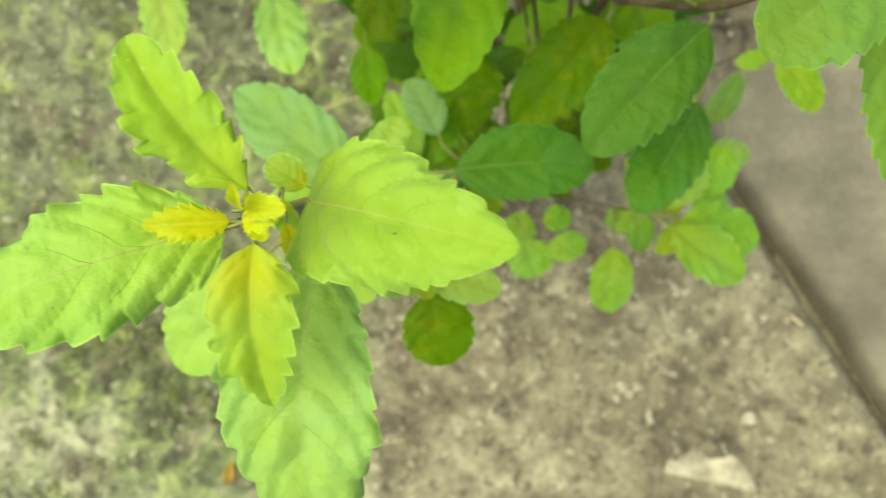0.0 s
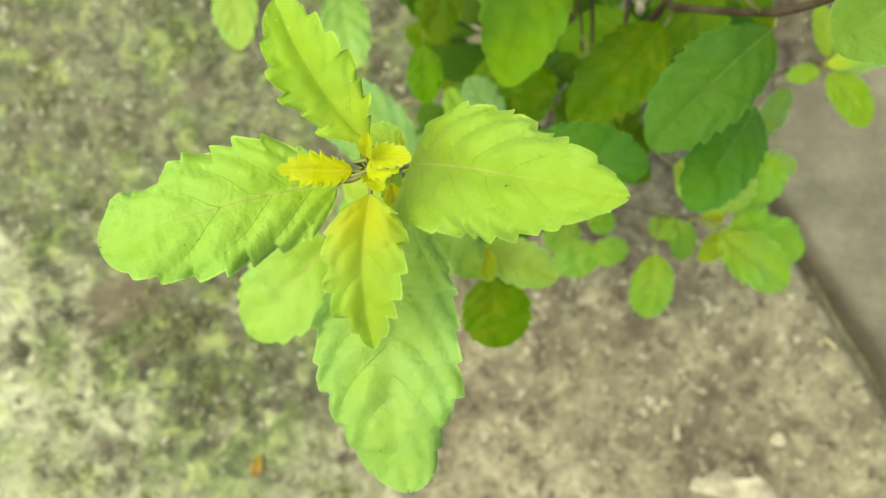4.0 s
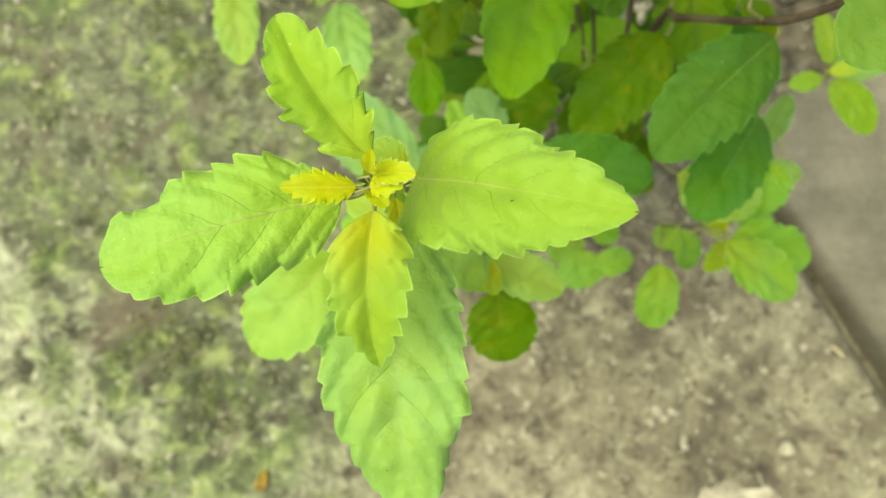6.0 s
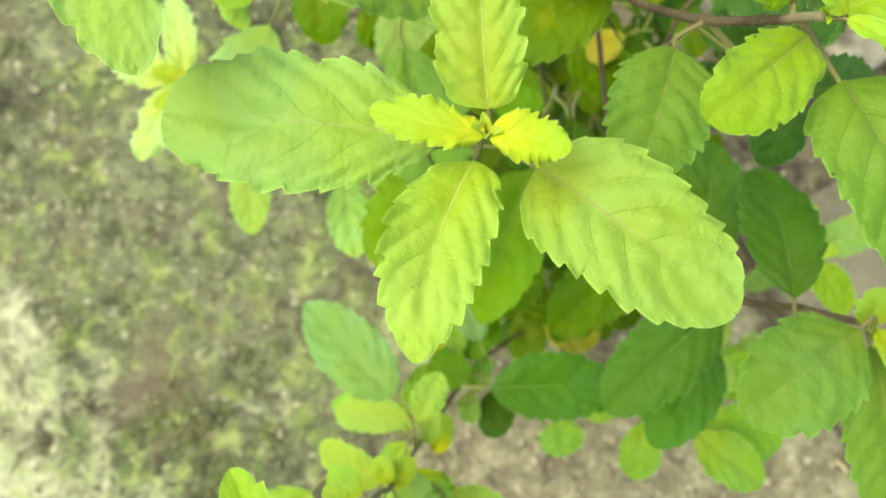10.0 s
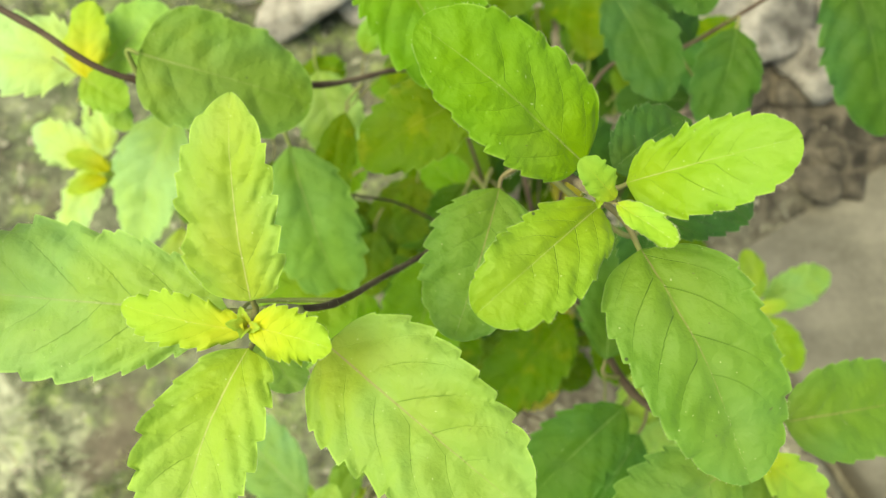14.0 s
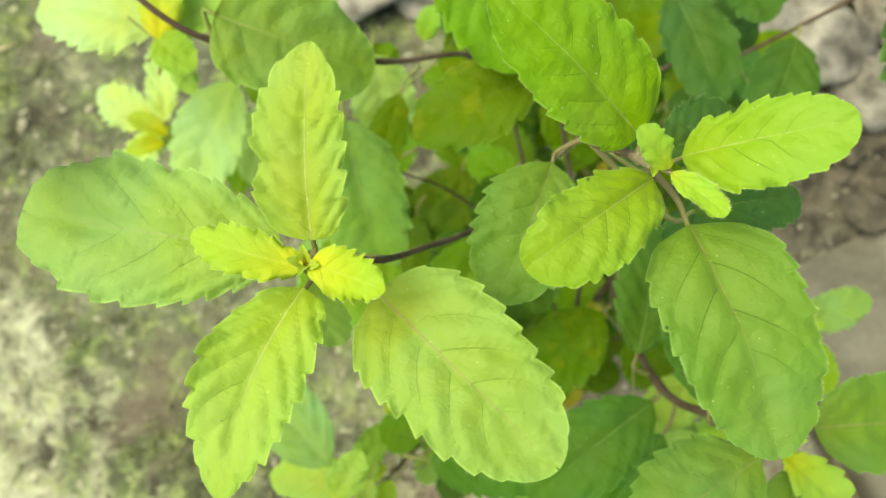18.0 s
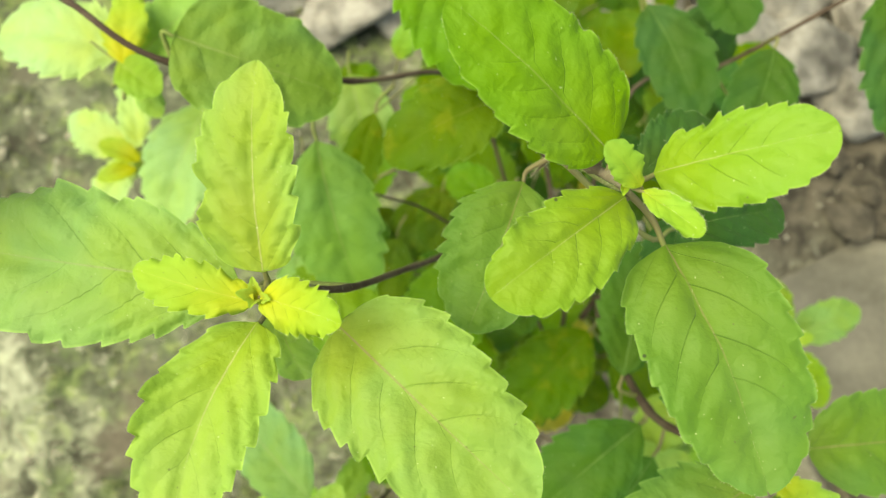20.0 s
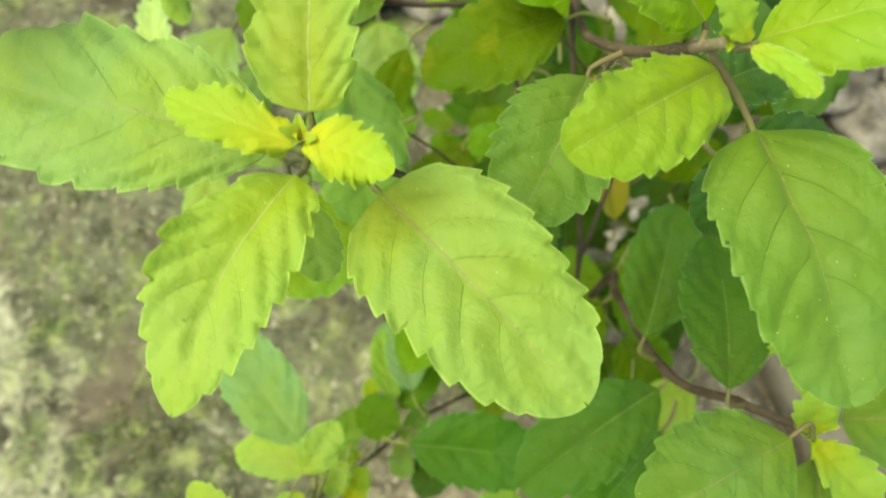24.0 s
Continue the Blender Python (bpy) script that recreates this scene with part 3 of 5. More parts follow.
def build_moss():
    """Short blades of moss and grass in loose clumps, thicker over the left part."""
    verts, faces = [], []
    r = random.Random(21)
    placed = 0
    while placed < 7000:
        cx, cy = r.uniform(-0.85, 0.15), r.uniform(-0.42, 0.72)
        dens = noise.noise((cx * 9, cy * 9, 4.0)) + 0.6 * noise.noise((cx * 24, cy * 24, 8.0)) - max(0.0, cx + 0.10) * 4.0
        if dens < r.uniform(-0.05, 0.55):
            continue
        for _ in range(r.randrange(5, 11)):
            x, y = cx + r.gauss(0, 0.006), cy + r.gauss(0, 0.006)
            z = relief(x, y) - 0.001
            a, lean, h, w = r.uniform(0, 6.28), r.uniform(0.3, 1.5), r.uniform(0.004, 0.011), r.uniform(0.0005, 0.0013)
            d, s = Vector((math.cos(a), math.sin(a), 0)), Vector((-math.sin(a), math.cos(a), 0))
            p0, p1, p2 = Vector((x, y, z)), Vector((x, y, z + h * 0.7)) + d * h * 0.35 * lean, Vector((x, y, z + h)) + d * h * lean
            b = len(verts)
            verts += [p0 - s * w, p0 + s * w, p1 + s * w * 0.8, p1 - s * w * 0.8, p2]
            faces += [(b, b + 1, b + 2, b + 3), (b + 3, b + 2, b + 4)]
            placed += 1
    ob = new("moss", mesh_from("moss", verts, faces, [MOSS]))
    return tagged(ob, "low green moss and grass in loose clumps", "moss", kind="stuff")


build_moss()

# ---- the plant ----
plant = tagged(new("basil_plant"), "bushy green holy basil plant rooted in garden soil", "plant")
BRANCH, LINE = {}, {}
SOFT_FROM = {"A": 0.47, "B": 0.640, "C": 0.650}  # height from which a stem is still soft and pale
leaf_seed = [0]


def branch(name, *args):
    """A woody or green stem through the given points; the last two numbers are its radii in millimetres."""
    *points, r0, r1 = args
    line = smooth_line(points)
    r = random.Random(len(BRANCH))
    n = len(line)
    radii = [(r0 + (r1 - r0) * i / (n - 1)) * 0.00045 * (1 + (0.28 if i % 8 == 0 and 0 < i < n - 1 else 0)) for i in range(n)]
    verts, faces = tube(line, radii, 9, 0.06, r)
    soft = SOFT_FROM.get(name, 9.0)
    slots = [2 if verts[f[0]][2] > soft else 0 for f in faces]
    for c, rad in zip(line, radii):
        if c[2] < 0.56 or name == "H":
            continue
        for _ in range(26):
            a, way = Vector(c) + Vector([r.gauss(0, 0.0014) for _ in range(3)]) * 0.2, Vector([r.gauss(0, 1) for _ in range(3)]).normalized()
            a = a + way * rad * 0.9
            side = way.orthogonal().normalized() * 0.000018
            k = len(verts)
            verts += [a - side, a + side, a + way * r.uniform(0.0003, 0.0008)]
            faces.append((k, k + 1, k + 2))
            slots.append(1)
    ob = under(new("branch" if name != "trunk" else "main_stem", mesh_from("branch", verts, faces, [TWIG if r0 > 1.0 else STALK, DOWN, SHOOT], slots=slots)), plant)
    BRANCH[name], LINE[name] = ob, line
    return ob


def rim_teeth(count, r):
    """Uneven teeth along one rim: where each begins, how far it stands out and how it is bent up or down."""
    steps = [r.uniform(0.72, 1.35) for _ in range(count)]
    ends = np.cumsum([0.0] + steps) / sum(steps)
    return ends, [r.uniform(0.6, 1.25) for _ in range(count)], [r.uniform(-1.0, 1.0) for _ in range(count)]


def blade(length, width, teeth, wave, fold, seed, arch=0.05, sharp=0.15, bite=1.0, nu=84, nv=9, quilt=1.0, peak=0.44, blunt=0.6, skew=0.0, bow=None):
    """A toothed leaf blade along +x with its upper face to +z: points, faces, leaf coordinates and the run of the side veins.
    peak: where it is widest; blunt: how round its base is; sharp: how pointed its tip is; skew: how much fuller its +y half is;
    bow: how far the midrib bends to +y."""
    r = random.Random(seed)
    us = np.linspace(0.0, 1.0, nu + 1)
    peak += r.uniform(-0.02, 0.02)
    low = np.clip((peak - us) / peak, 0, 1)
    far = np.clip((us - peak) / (1 - peak), 0, 1)
    half = np.where(us < peak, (1 - low ** (1.5 + blunt)) ** (0.95 - 0.5 * blunt), (1 - far ** (2.35 - 0.75 * sharp)) ** (0.50 + 0.55 * sharp))
    half = np.maximum(half, 0.012) * width * 0.5
    bow = r.uniform(-0.05, 0.05) if bow is None else bow
    twist = r.uniform(-0.10, 0.10)
    count = 5.6 if teeth > 7 else 4.2
    start = {-1: r.uniform(0.0, 0.4)}
    start[1] = start[-1] + r.uniform(0.32, 0.62)
    rims = {s: rim_teeth(teeth, r) for s in (-1, 1)}
    verts, uvs, ribs = [], [], []
    vs = np.sin(np.linspace(-1.0, 1.0, 2 * nv + 1) * 1.25) / math.sin(1.25)
    for u, h in zip(us, half):
        env = min(1.0, u * 10.0) * min(1.0, (1 - u) * 5.0)
        room = min(1.0, h / (0.42 * width)) ** 1.5
        line = {}
        for s in (-1, 1):
            # forward-pointing rounded teeth of uneven length along the rim
            ends, tall, bent = rims[s]
            k = min(teeth - 1, max(0, int(np.searchsorted(ends, u * 0.96 + 0.02, side="right")) - 1))
            c = (u * 0.96 + 0.02 - ends[k]) / (ends[k + 1] - ends[k])
            tooth = (min(1.0, c / 0.78)) ** 0.75 if c < 0.86 else max(0.0, (1 - c) / 0.14)
            size = 0.125 * bite * tall[k]
            tilt = bent[k] * math.sin(math.pi * min(1.0, c))
            ripple = noise.noise((u * teeth * 0.30, s * 7.3, seed * 1.9)) + 0.5 * noise.noise((u * teeth * 0.8, s * 3.1, seed * 0.6))
            curl = max(0.0, noise.noise((u * 4.5, s * 2.7, seed * 3.7)) - 0.12) * wave
            lobe = 1 + 0.09 * noise.noise((u * 3.4, s * 4.1, seed * 0.9)) * min(1.2, wave + 0.3)
            line[s] = tooth, size, ripple, curl, lobe, noise.noise((u * 2.6, s * 6.1, seed * 1.1)), tilt
        for v in vs:
            s = -1 if v < 0 else 1
            a = abs(v)
            tooth, size, ripple, curl, lobe, stray, tilt = line[s]
            rim = a ** 4 * max(0.0, min(1.0, (u - 0.02) * 10.0))
            y = v * h * lobe * (1 + skew * s) * (1 - 0.22 * curl * a ** 8) + s * rim * env * size * (tooth - 0.5) * width * 0.5 * min(1.0, h / (0.2 * width))
            y += bow * length * 4 * u * (1 - u) * 0.5
            x = u * length + rim * env * tooth * size * 0.16 * width + a * a * length * 0.015
            # arch, fold along the midrib, ruffled and turned-down rim, cushions between the side veins
            rib = count * (u - 0.22 * a - 0.13 * a ** 3) + start[s] + 0.30 * stray
            swell = abs(math.sin(math.pi * rib)) ** 0.6
            z = arch * length * (1 - (2 * u - 0.8) ** 2)
            z += a * h * math.tan(radians(fold)) * (1 - 0.25 * a)
            z += twist * v * h * (u - 0.3)
            z += wave * a ** 2.6 * env * room * 0.14 * width * ripple
            z += (0.3 + wave) * a ** 7 * env * room * 0.036 * width * tilt
            z -= 0.62 * curl * env * width * 0.5 * a ** 7
            z += quilt * 0.035 * width * room * swell * min(1.0, a * 3.2) * (1 - 0.55 * a * a) * min(1.0, (1.02 - u) * 2.6) * min(1.0, u * 6 + 0.2)
            z -= 0.020 * width * room * math.exp(-(a / 0.06) ** 2) * (1 - u)
            z += 0.040 * width * noise.noise((u * 3.2 + seed, v * h / width * 4.2, seed * 0.7)) + 0.018 * width * noise.noise((u * 9 + seed, v * h / width * 9, seed * 0.7))
            z += quilt * 0.007 * width * noise.noise((u * 24 + seed, v * h / width * 22, seed * 0.7))
            verts.append((x, y, z))
            uvs.append((u, v * 0.5 + 0.5))
            ribs.append(rib + 20.0)
    m = len(vs)
    # turned so that the upper face looks to +z
    faces = [((i + 1) * m + k, (i + 1) * m + k + 1, i * m + k + 1, i * m + k) for i in range(nu) for k in range(m - 1)]
    return verts, faces, uvs, ribs


def fringe(verts, rows, across, width, seed):
    """Short soft hairs along both rims and the midrib of a young blade, as slim upright slivers."""
    r = random.Random(seed)
    hv, hf = [], []
    for i in range(3, rows - 1):
        for k, lean in ((0, -1), (across - 1, 1), (across // 2, 0)):
            for _ in range(2 if lean else 1):
                if r.random() < 0.55:
                    continue
                p = verts[i * across + k].lerp(verts[(i + 1) * across + k], r.random())
                run = (verts[(i + 1) * across + k] - verts[(i - 1) * across + k]).normalized()
                mid = verts[i * across + across // 2]
                out = (p - mid).normalized() if lean else Vector((r.uniform(-1, 1), r.uniform(-1, 1), 0.4)).normalized()
                tip = p + (out + run * r.uniform(0.0, 0.9) + Vector((0, 0, r.uniform(0.0, 0.7)))).normalized() * r.uniform(0.00015, 0.00042)
                b = len(hv)
                hv += [p - run * 0.000015, p + run * 0.000015, tip]
                hf.append((b, b + 1, b + 2))
    return hv, hf


def leaf(of, base, tip, width, tone, teeth=9, wave=0.5, fold=4, roll=0, arch=0.05, sharp=0.15, bite=1.0, quilt=1.0, fine=True, **shape):
    """One toothed leaf with its stalk, from the blade's base to its tip, on the named branch."""
    leaf_seed[0] += 1
    seed = leaf_seed[0]
    base, tip = Vector(base), Vector(tip)
    along = tip - base
    length = along.length
    along.normalize()
    up = Vector((0, 0, 1)) - along * along.z
    up.normalize()
    up = Matrix.Rotation(radians(roll), 3, along) @ up
    side = up.cross(along)
    close = base.z > 0.6 and length > 0.008
    steps = (170, 13) if close and length > 0.02 else (112, 9) if fine and length > 0.026 or close else (64, 7) if fine and length > 0.013 else (44, 5)
    verts, faces, uvs, ribs = blade(length, width, teeth, wave, fold, seed, arch, sharp, bite, *steps, quilt, **shape)
    verts = [base + along * x + side * y + up * z for x, y, z in verts]
    slots = [0] * len(faces)
    if close:
        hv, hf = fringe(verts, steps[0], 2 * steps[1] + 1, width, seed)
        k = len(verts)
        verts += hv
        uvs += [(0.5, 0.5)] * len(hv)
        ribs += [0.5] * len(hv)
        faces += [tuple(k + i for i in f) for f in hf]
        slots += [2] * len(hf)
    # the stalk bends from the nearest node of the branch into the midrib
    line = LINE[of]
    d = np.linalg.norm(line - np.array(base), axis=1)
    node = Vector(line[int(d.argmin())])
    reach = (node - base).length
    if reach > 0.028:
        node = base + ((node - base).normalized() * 0.3 - along - Vector((0, 0, 0.25))).normalized() * 0.012
    node = node if (node - base).length > 0.002 else base - along * 0.004
    inner = base + along * length * 0.10 - up * width * 0.015
    bend = base - along * min(0.006, (node - base).length * 0.4) - up * 0.001
    sl = smooth_line([node, bend, base - up * width * 0.012, inner], 5)
    thick = min(0.00075, 0.00020 + length * 0.011)
    tv, tf = tube(sl, np.linspace(thick * 1.15, thick * 0.5, len(sl)), 6)
    k = len(verts)
    verts += [Vector(v) for v in tv]
    uvs += [(0.0, 0.5)] * len(tv)
    ribs += [0.5] * len(tv)
    faces += [tuple(k + i for i in f) for f in tf]
    slots += [1] * len(tf)
    me = mesh_from("leaf", verts, faces, [LEAF[tone], STALK, DOWN], True, uvs, slots, ribs)
    ob = under(new("leaf", me), BRANCH[of])
    return tagged(ob, LABEL[tone])


def bud(of, at, size, count=4):
    """A tight tip of tiny folded leaflets."""
    r = random.Random(int(size * 1e6))
    verts, faces, uvs, ribs = [], [], [], []
    for i in range(count):
        a = i * 1.57 + r.uniform(-0.3, 0.3)
        ln = size * r.uniform(0.6, 1.0)
        vs, fs, us, rs = blade(ln, ln * 0.55, 5, 1.2, 30, 400 + i, 0.1, 0.5, 1.5, 16, 4)
        m = Matrix.Translation(Vector(at)) @ pose(0, 0, 0, 0, r.uniform(-65, -25), math.degrees(a)) @ Matrix.Translation((size * 0.08, 0, 0))
        k = len(verts)
        verts += [m @ Vector(v) for v in vs]
        faces += [[k + j for j in f] for f in fs]
        uvs += us
        ribs += rs
    ob = under(new("bud", mesh_from("bud", verts, faces, [LEAF["bud"]], uvs=uvs, ribs=ribs)), BRANCH[of])
    return tagged(ob, "tight yellow-green leaf bud")


branch('trunk', (0.0580, 0.0950, -0.0100), (0.0560, 0.0940, 0.1000), (0.0530, 0.0920, 0.2000), (0.0550, 0.0940, 0.2700), 3.6, 2.8)
branch('A', (0.0550, 0.0940, 0.2700), (0.0125, 0.0619, 0.3000), (-0.0040, 0.0484, 0.3700), (-0.0117, 0.0380, 0.4200), (-0.0201, 0.0252, 0.4750), (-0.0226, 0.0206, 0.5550), (-0.0230, 0.0234, 0.5850), (-0.0270, 0.0201, 0.6050), (-0.0288, 0.0180, 0.6250), 2.8, 1.2)
branch('L', (0.0054, 0.0514, 0.3400), (0.0140, 0.0435, 0.3500), 1.2, .7)
branch('N', (0.0540, 0.0920, 0.2200), (0.0505, 0.0614, 0.3000), (0.0769, 0.0533, 0.3350), (0.1039, 0.0460, 0.3450), (0.1462, 0.0548, 0.3000), 1.6, .7)
branch('Q', (0.0550, 0.0940, 0.2700), (0.0520, 0.1080, 0.3300), (0.0372, 0.1350, 0.4200), (0.0006, 0.1495, 0.4800), (-0.0143, 0.1437, 0.5300), 2.0, .9)
branch('E', (0.0550, 0.0940, 0.2700), (0.0620, 0.1080, 0.3400), (0.0710, 0.1276, 0.4313), (0.0696, 0.1150, 0.4640), (0.0754, 0.0830, 0.5370), (0.0842, 0.0768, 0.5700), (0.0941, 0.0735, 0.5800), 4.2, 2.0)
branch('C', (0.0600, 0.1080, 0.3400), (0.0560, 0.1300, 0.4400), (0.0333, 0.1949, 0.5200), (0.0356, 0.1540, 0.5850), (0.0394, 0.1282, 0.6280), (0.0449, 0.1199, 0.6450), (0.0477, 0.1124, 0.6620), 2.6, 1.7)
branch('B', (0.0560, 0.1080, 0.3600), (0.0340, 0.1280, 0.4700), (0.0217, 0.1269, 0.5350), (0.0100, 0.1117, 0.5850), (0.0055, 0.0993, 0.6320), (-0.0013, 0.0974, 0.6450), (-0.0005, 0.0938, 0.6570), 2.1, 1.1)
branch('H', (0.0560, 0.1100, 0.3400), (0.0160, 0.2013, 0.4500), (0.0062, 0.1875, 0.5300), (-0.0188, 0.1701, 0.5600), (-0.0525, 0.1543, 0.6000), (-0.0774, 0.1649, 0.6100), (-0.1076, 0.1795, 0.6200), 2.2, 1.6)
branch('G', (0.0450, 0.1200, 0.3600), (-0.0549, 0.1493, 0.4000), (-0.0869, 0.1569, 0.4200), (-0.1210, 0.1650, 0.4500), (-0.1474, 0.1727, 0.4600), 1.5, .8)
branch('K', (0.0560, 0.1300, 0.4400), (0.0696, 0.1946, 0.5000), (0.0987, 0.2042, 0.5100), (0.1305, 0.2214, 0.5200), (0.1554, 0.2355, 0.5300), 2.0, 1.5)
branch('R', (0.0750, 0.1050, 0.2500), (0.1617, 0.1285, 0.3500), (0.1680, 0.1208, 0.3870), 1.3, .8)
branch('D', (0.0941, 0.0735, 0.5800), (0.0939, 0.0711, 0.5870), 1.0, .8)
branch('K2', (0.0394, 0.1282, 0.6280), (0.0380, 0.1288, 0.6180), (0.0362, 0.1304, 0.6050), 1.05, .7)
branch('K3', (0.0302, 0.1758, 0.5450), (0.0403, 0.1785, 0.5200), (0.0536, 0.1941, 0.4700), 1.05, .8)
branch('K4', (-0.0248, 0.1846, 0.5000), (-0.0137, 0.2101, 0.4800), (-0.0130, 0.2369, 0.4500), .8, .7)
branch('K5', (-0.0171, 0.0278, 0.4700), (-0.0114, 0.0001, 0.4400), (-0.0100, -0.0166, 0.4200), .9, .7)
branch('Z1', (0.0550, 0.0940, 0.2000), (0.0400, 0.1500, 0.2800), (0.0100, 0.2200, 0.3500), (-0.0300, 0.2800, 0.4000), 2.0, 1.0)
branch('Z2', (0.0550, 0.0940, 0.2200), (0.0600, 0.1700, 0.3000), (0.0600, 0.2500, 0.3600), (0.0500, 0.3100, 0.4000), 2.0, 1.0)
branch('Z3', (0.0550, 0.0940, 0.2400), (0.0850, 0.1500, 0.3200), (0.1150, 0.2100, 0.3800), (0.1300, 0.2700, 0.4200), 2.0, 1.0)
branch('Z4', (0.0540, 0.0940, 0.1500), (0.0300, 0.1300, 0.2000), (-0.0200, 0.1800, 0.2400), (-0.0600, 0.2400, 0.2700), 1.8, .9)
branch('Z5', (0.0560, 0.0940, 0.1300), (0.0900, 0.1300, 0.1800), (0.1100, 0.1900, 0.2300), 1.8, .9)
branch('K6', (0.0836, 0.0823, 0.5050), (0.0752, 0.0764, 0.5220), (0.0683, 0.0706, 0.5340), .9, .7)
branch('K7', (0.0750, 0.0885, 0.4900), (0.0747, 0.0791, 0.4950), (0.0730, 0.0715, 0.5000), .9, .7)

leaf('A', (-0.0228, 0.0204, 0.6160), (0.0056, 0.0109, 0.6500), 0.0204, 'light', teeth=12, wave=1.0, bite=.8, sharp=.55, peak=.36, blunt=1.15, skew=-.08, bow=0.0, quilt=1.8)
leaf('A', (-0.0340, 0.0159, 0.6220), (-0.0706, 0.0037, 0.6264), 0.0207, 'fresh', teeth=9, wave=1.9, sharp=.12, bite=1.0, peak=.46, blunt=.8, bow=-.03, quilt=1.8)
leaf('A', (-0.0280, 0.0201, 0.6320), (-0.0404, 0.0375, 0.6418), 0.0112, 'golden', fold=24, teeth=7, wave=1.8, sharp=.15, bite=1.7, peak=.42, blunt=.3, bow=.10)
leaf('A', (-0.0277, 0.0130, 0.6300), (-0.0272, -0.0113, 0.6215), 0.0130, 'golden', fold=24, teeth=7, wave=1.8, sharp=.85, bite=1.6, peak=.38, blunt=.8, bow=-.09)
leaf('A', (-0.0232, 0.0122, 0.6060), (-0.0219, -0.0382, 0.6040), 0.0260, 'pale', teeth=10, wave=1.5, sharp=.2, bite=.85, peak=.50, blunt=.7, bow=-.12, skew=-.05, quilt=1.8)
leaf('A', (-0.0298, 0.0156, 0.6340), (-0.0402, 0.0150, 0.6370), 0.0051, 'amber', teeth=7, wave=1.4, fold=22, sharp=.7, bite=2.5)
leaf('A', (-0.0276, 0.0153, 0.6360), (-0.0218, 0.0160, 0.6400), 0.0036, 'amber', teeth=6, wave=1.2, fold=25, sharp=.6, bite=2.5)
leaf('A', (-0.0259, 0.0169, 0.6180), (-0.0251, 0.0108, 0.6120), 0.0037, 'amber', teeth=6, fold=20)
leaf('A', (-0.0249, 0.0241, 0.6060), (-0.0319, 0.0286, 0.6060), 0.0062, 'golden', teeth=6)
leaf('A', (-0.0499, 0.0129, 0.5400), (-0.0734, -0.0156, 0.5350), 0.0250, 'fresh', teeth=7, wave=.3)
leaf('A', (-0.0076, 0.0125, 0.5250), (0.0154, 0.0043, 0.5269), 0.0141, 'fresh', teeth=6, wave=.3)
leaf('A', (-0.0040, 0.0044, 0.5250), (-0.0011, -0.0176, 0.5200), 0.0210, 'olive', teeth=7, wave=.2)
leaf('A', (-0.0083, 0.0121, 0.5400), (-0.0048, 0.0022, 0.5300), 0.0061, 'bud', teeth=5)
leaf('A', (-0.0298, 0.0403, 0.5050), (-0.0686, 0.0725, 0.4990), 0.0256, 'dusty', teeth=9, wave=.4, sharp=.5, peak=.42, bite=.6)
leaf('A', (-0.0239, 0.0330, 0.5062), (-0.0535, 0.0326, 0.4993), 0.0132, 'fresh', teeth=6, wave=.4)
leaf('A', (-0.0185, 0.0365, 0.5420), (-0.0123, 0.0517, 0.5414), 0.0109, 'fresh', teeth=6, wave=.4)
leaf('A', (-0.0160, 0.0158, 0.4700), (-0.0132, 0.0318, 0.4700), 0.0104, 'bud', teeth=5)
leaf('A', (-0.0274, 0.0181, 0.5500), (-0.0461, 0.0290, 0.5500), 0.0113, 'young', teeth=6)
leaf('A', (-0.0230, 0.0198, 0.5600), (-0.0173, 0.0285, 0.5600), 0.0074, 'bud', teeth=5)
leaf('A', (-0.0228, 0.0167, 0.5500), (-0.0084, 0.0055, 0.5400), 0.0135, 'fresh', teeth=6)
leaf('A', (-0.0228, 0.0704, 0.3262), (-0.0447, 0.0966, 0.3088), 0.0197, 'dusty', teeth=6)
leaf('A', (-0.0058, 0.0393, 0.4260), (-0.0034, 0.0225, 0.4133), 0.0113, 'fresh', teeth=5)
leaf('A', (-0.0181, 0.0551, 0.4500), (-0.0215, 0.0637, 0.4500), 0.0071, 'bud', teeth=4)
leaf('L', (0.0037, 0.0452, 0.4905), (0.0523, 0.0483, 0.4877), 0.0260, 'deep', teeth=9, wave=.3)
leaf('L', (0.0093, 0.0403, 0.4133), (0.0064, 0.0164, 0.4129), 0.0187, 'mature', teeth=6)
leaf('L', (0.0394, 0.0267, 0.4022), (0.0445, 0.0089, 0.3993), 0.0225, 'spring', teeth=6)
leaf('L', (0.0627, 0.0235, 0.3186), (0.0855, 0.0303, 0.3226), 0.0171, 'spring', teeth=5)
leaf('N', (0.0928, 0.0245, 0.3544), (0.0942, -0.0109, 0.3371), 0.0243, 'spring', teeth=7, wave=.2)
leaf('N', (0.1055, 0.0460, 0.3450), (0.0953, 0.0350, 0.3400), 0.0165, 'spring', teeth=5)
leaf('N', (0.1071, 0.0451, 0.3450), (0.1174, 0.0233, 0.3300), 0.0167, 'spring', teeth=5)
leaf('N', (0.0976, 0.0292, 0.4333), (0.1296, 0.0072, 0.4293), 0.0223, 'spring', teeth=7, wave=.7, bite=1.1, sharp=.2)
leaf('N', (0.1065, 0.0337, 0.4201), (0.1458, 0.0245, 0.4101), 0.0246, 'spring', teeth=7, wave=.6, bite=1.0, sharp=.2)
leaf('N', (0.1544, 0.0371, 0.3017), (0.1850, 0.0664, 0.2788), 0.0204, 'spring', teeth=6)
leaf('N', (0.1359, 0.0382, 0.3491), (0.1139, 0.0215, 0.3636), 0.0138, 'bud', teeth=5)
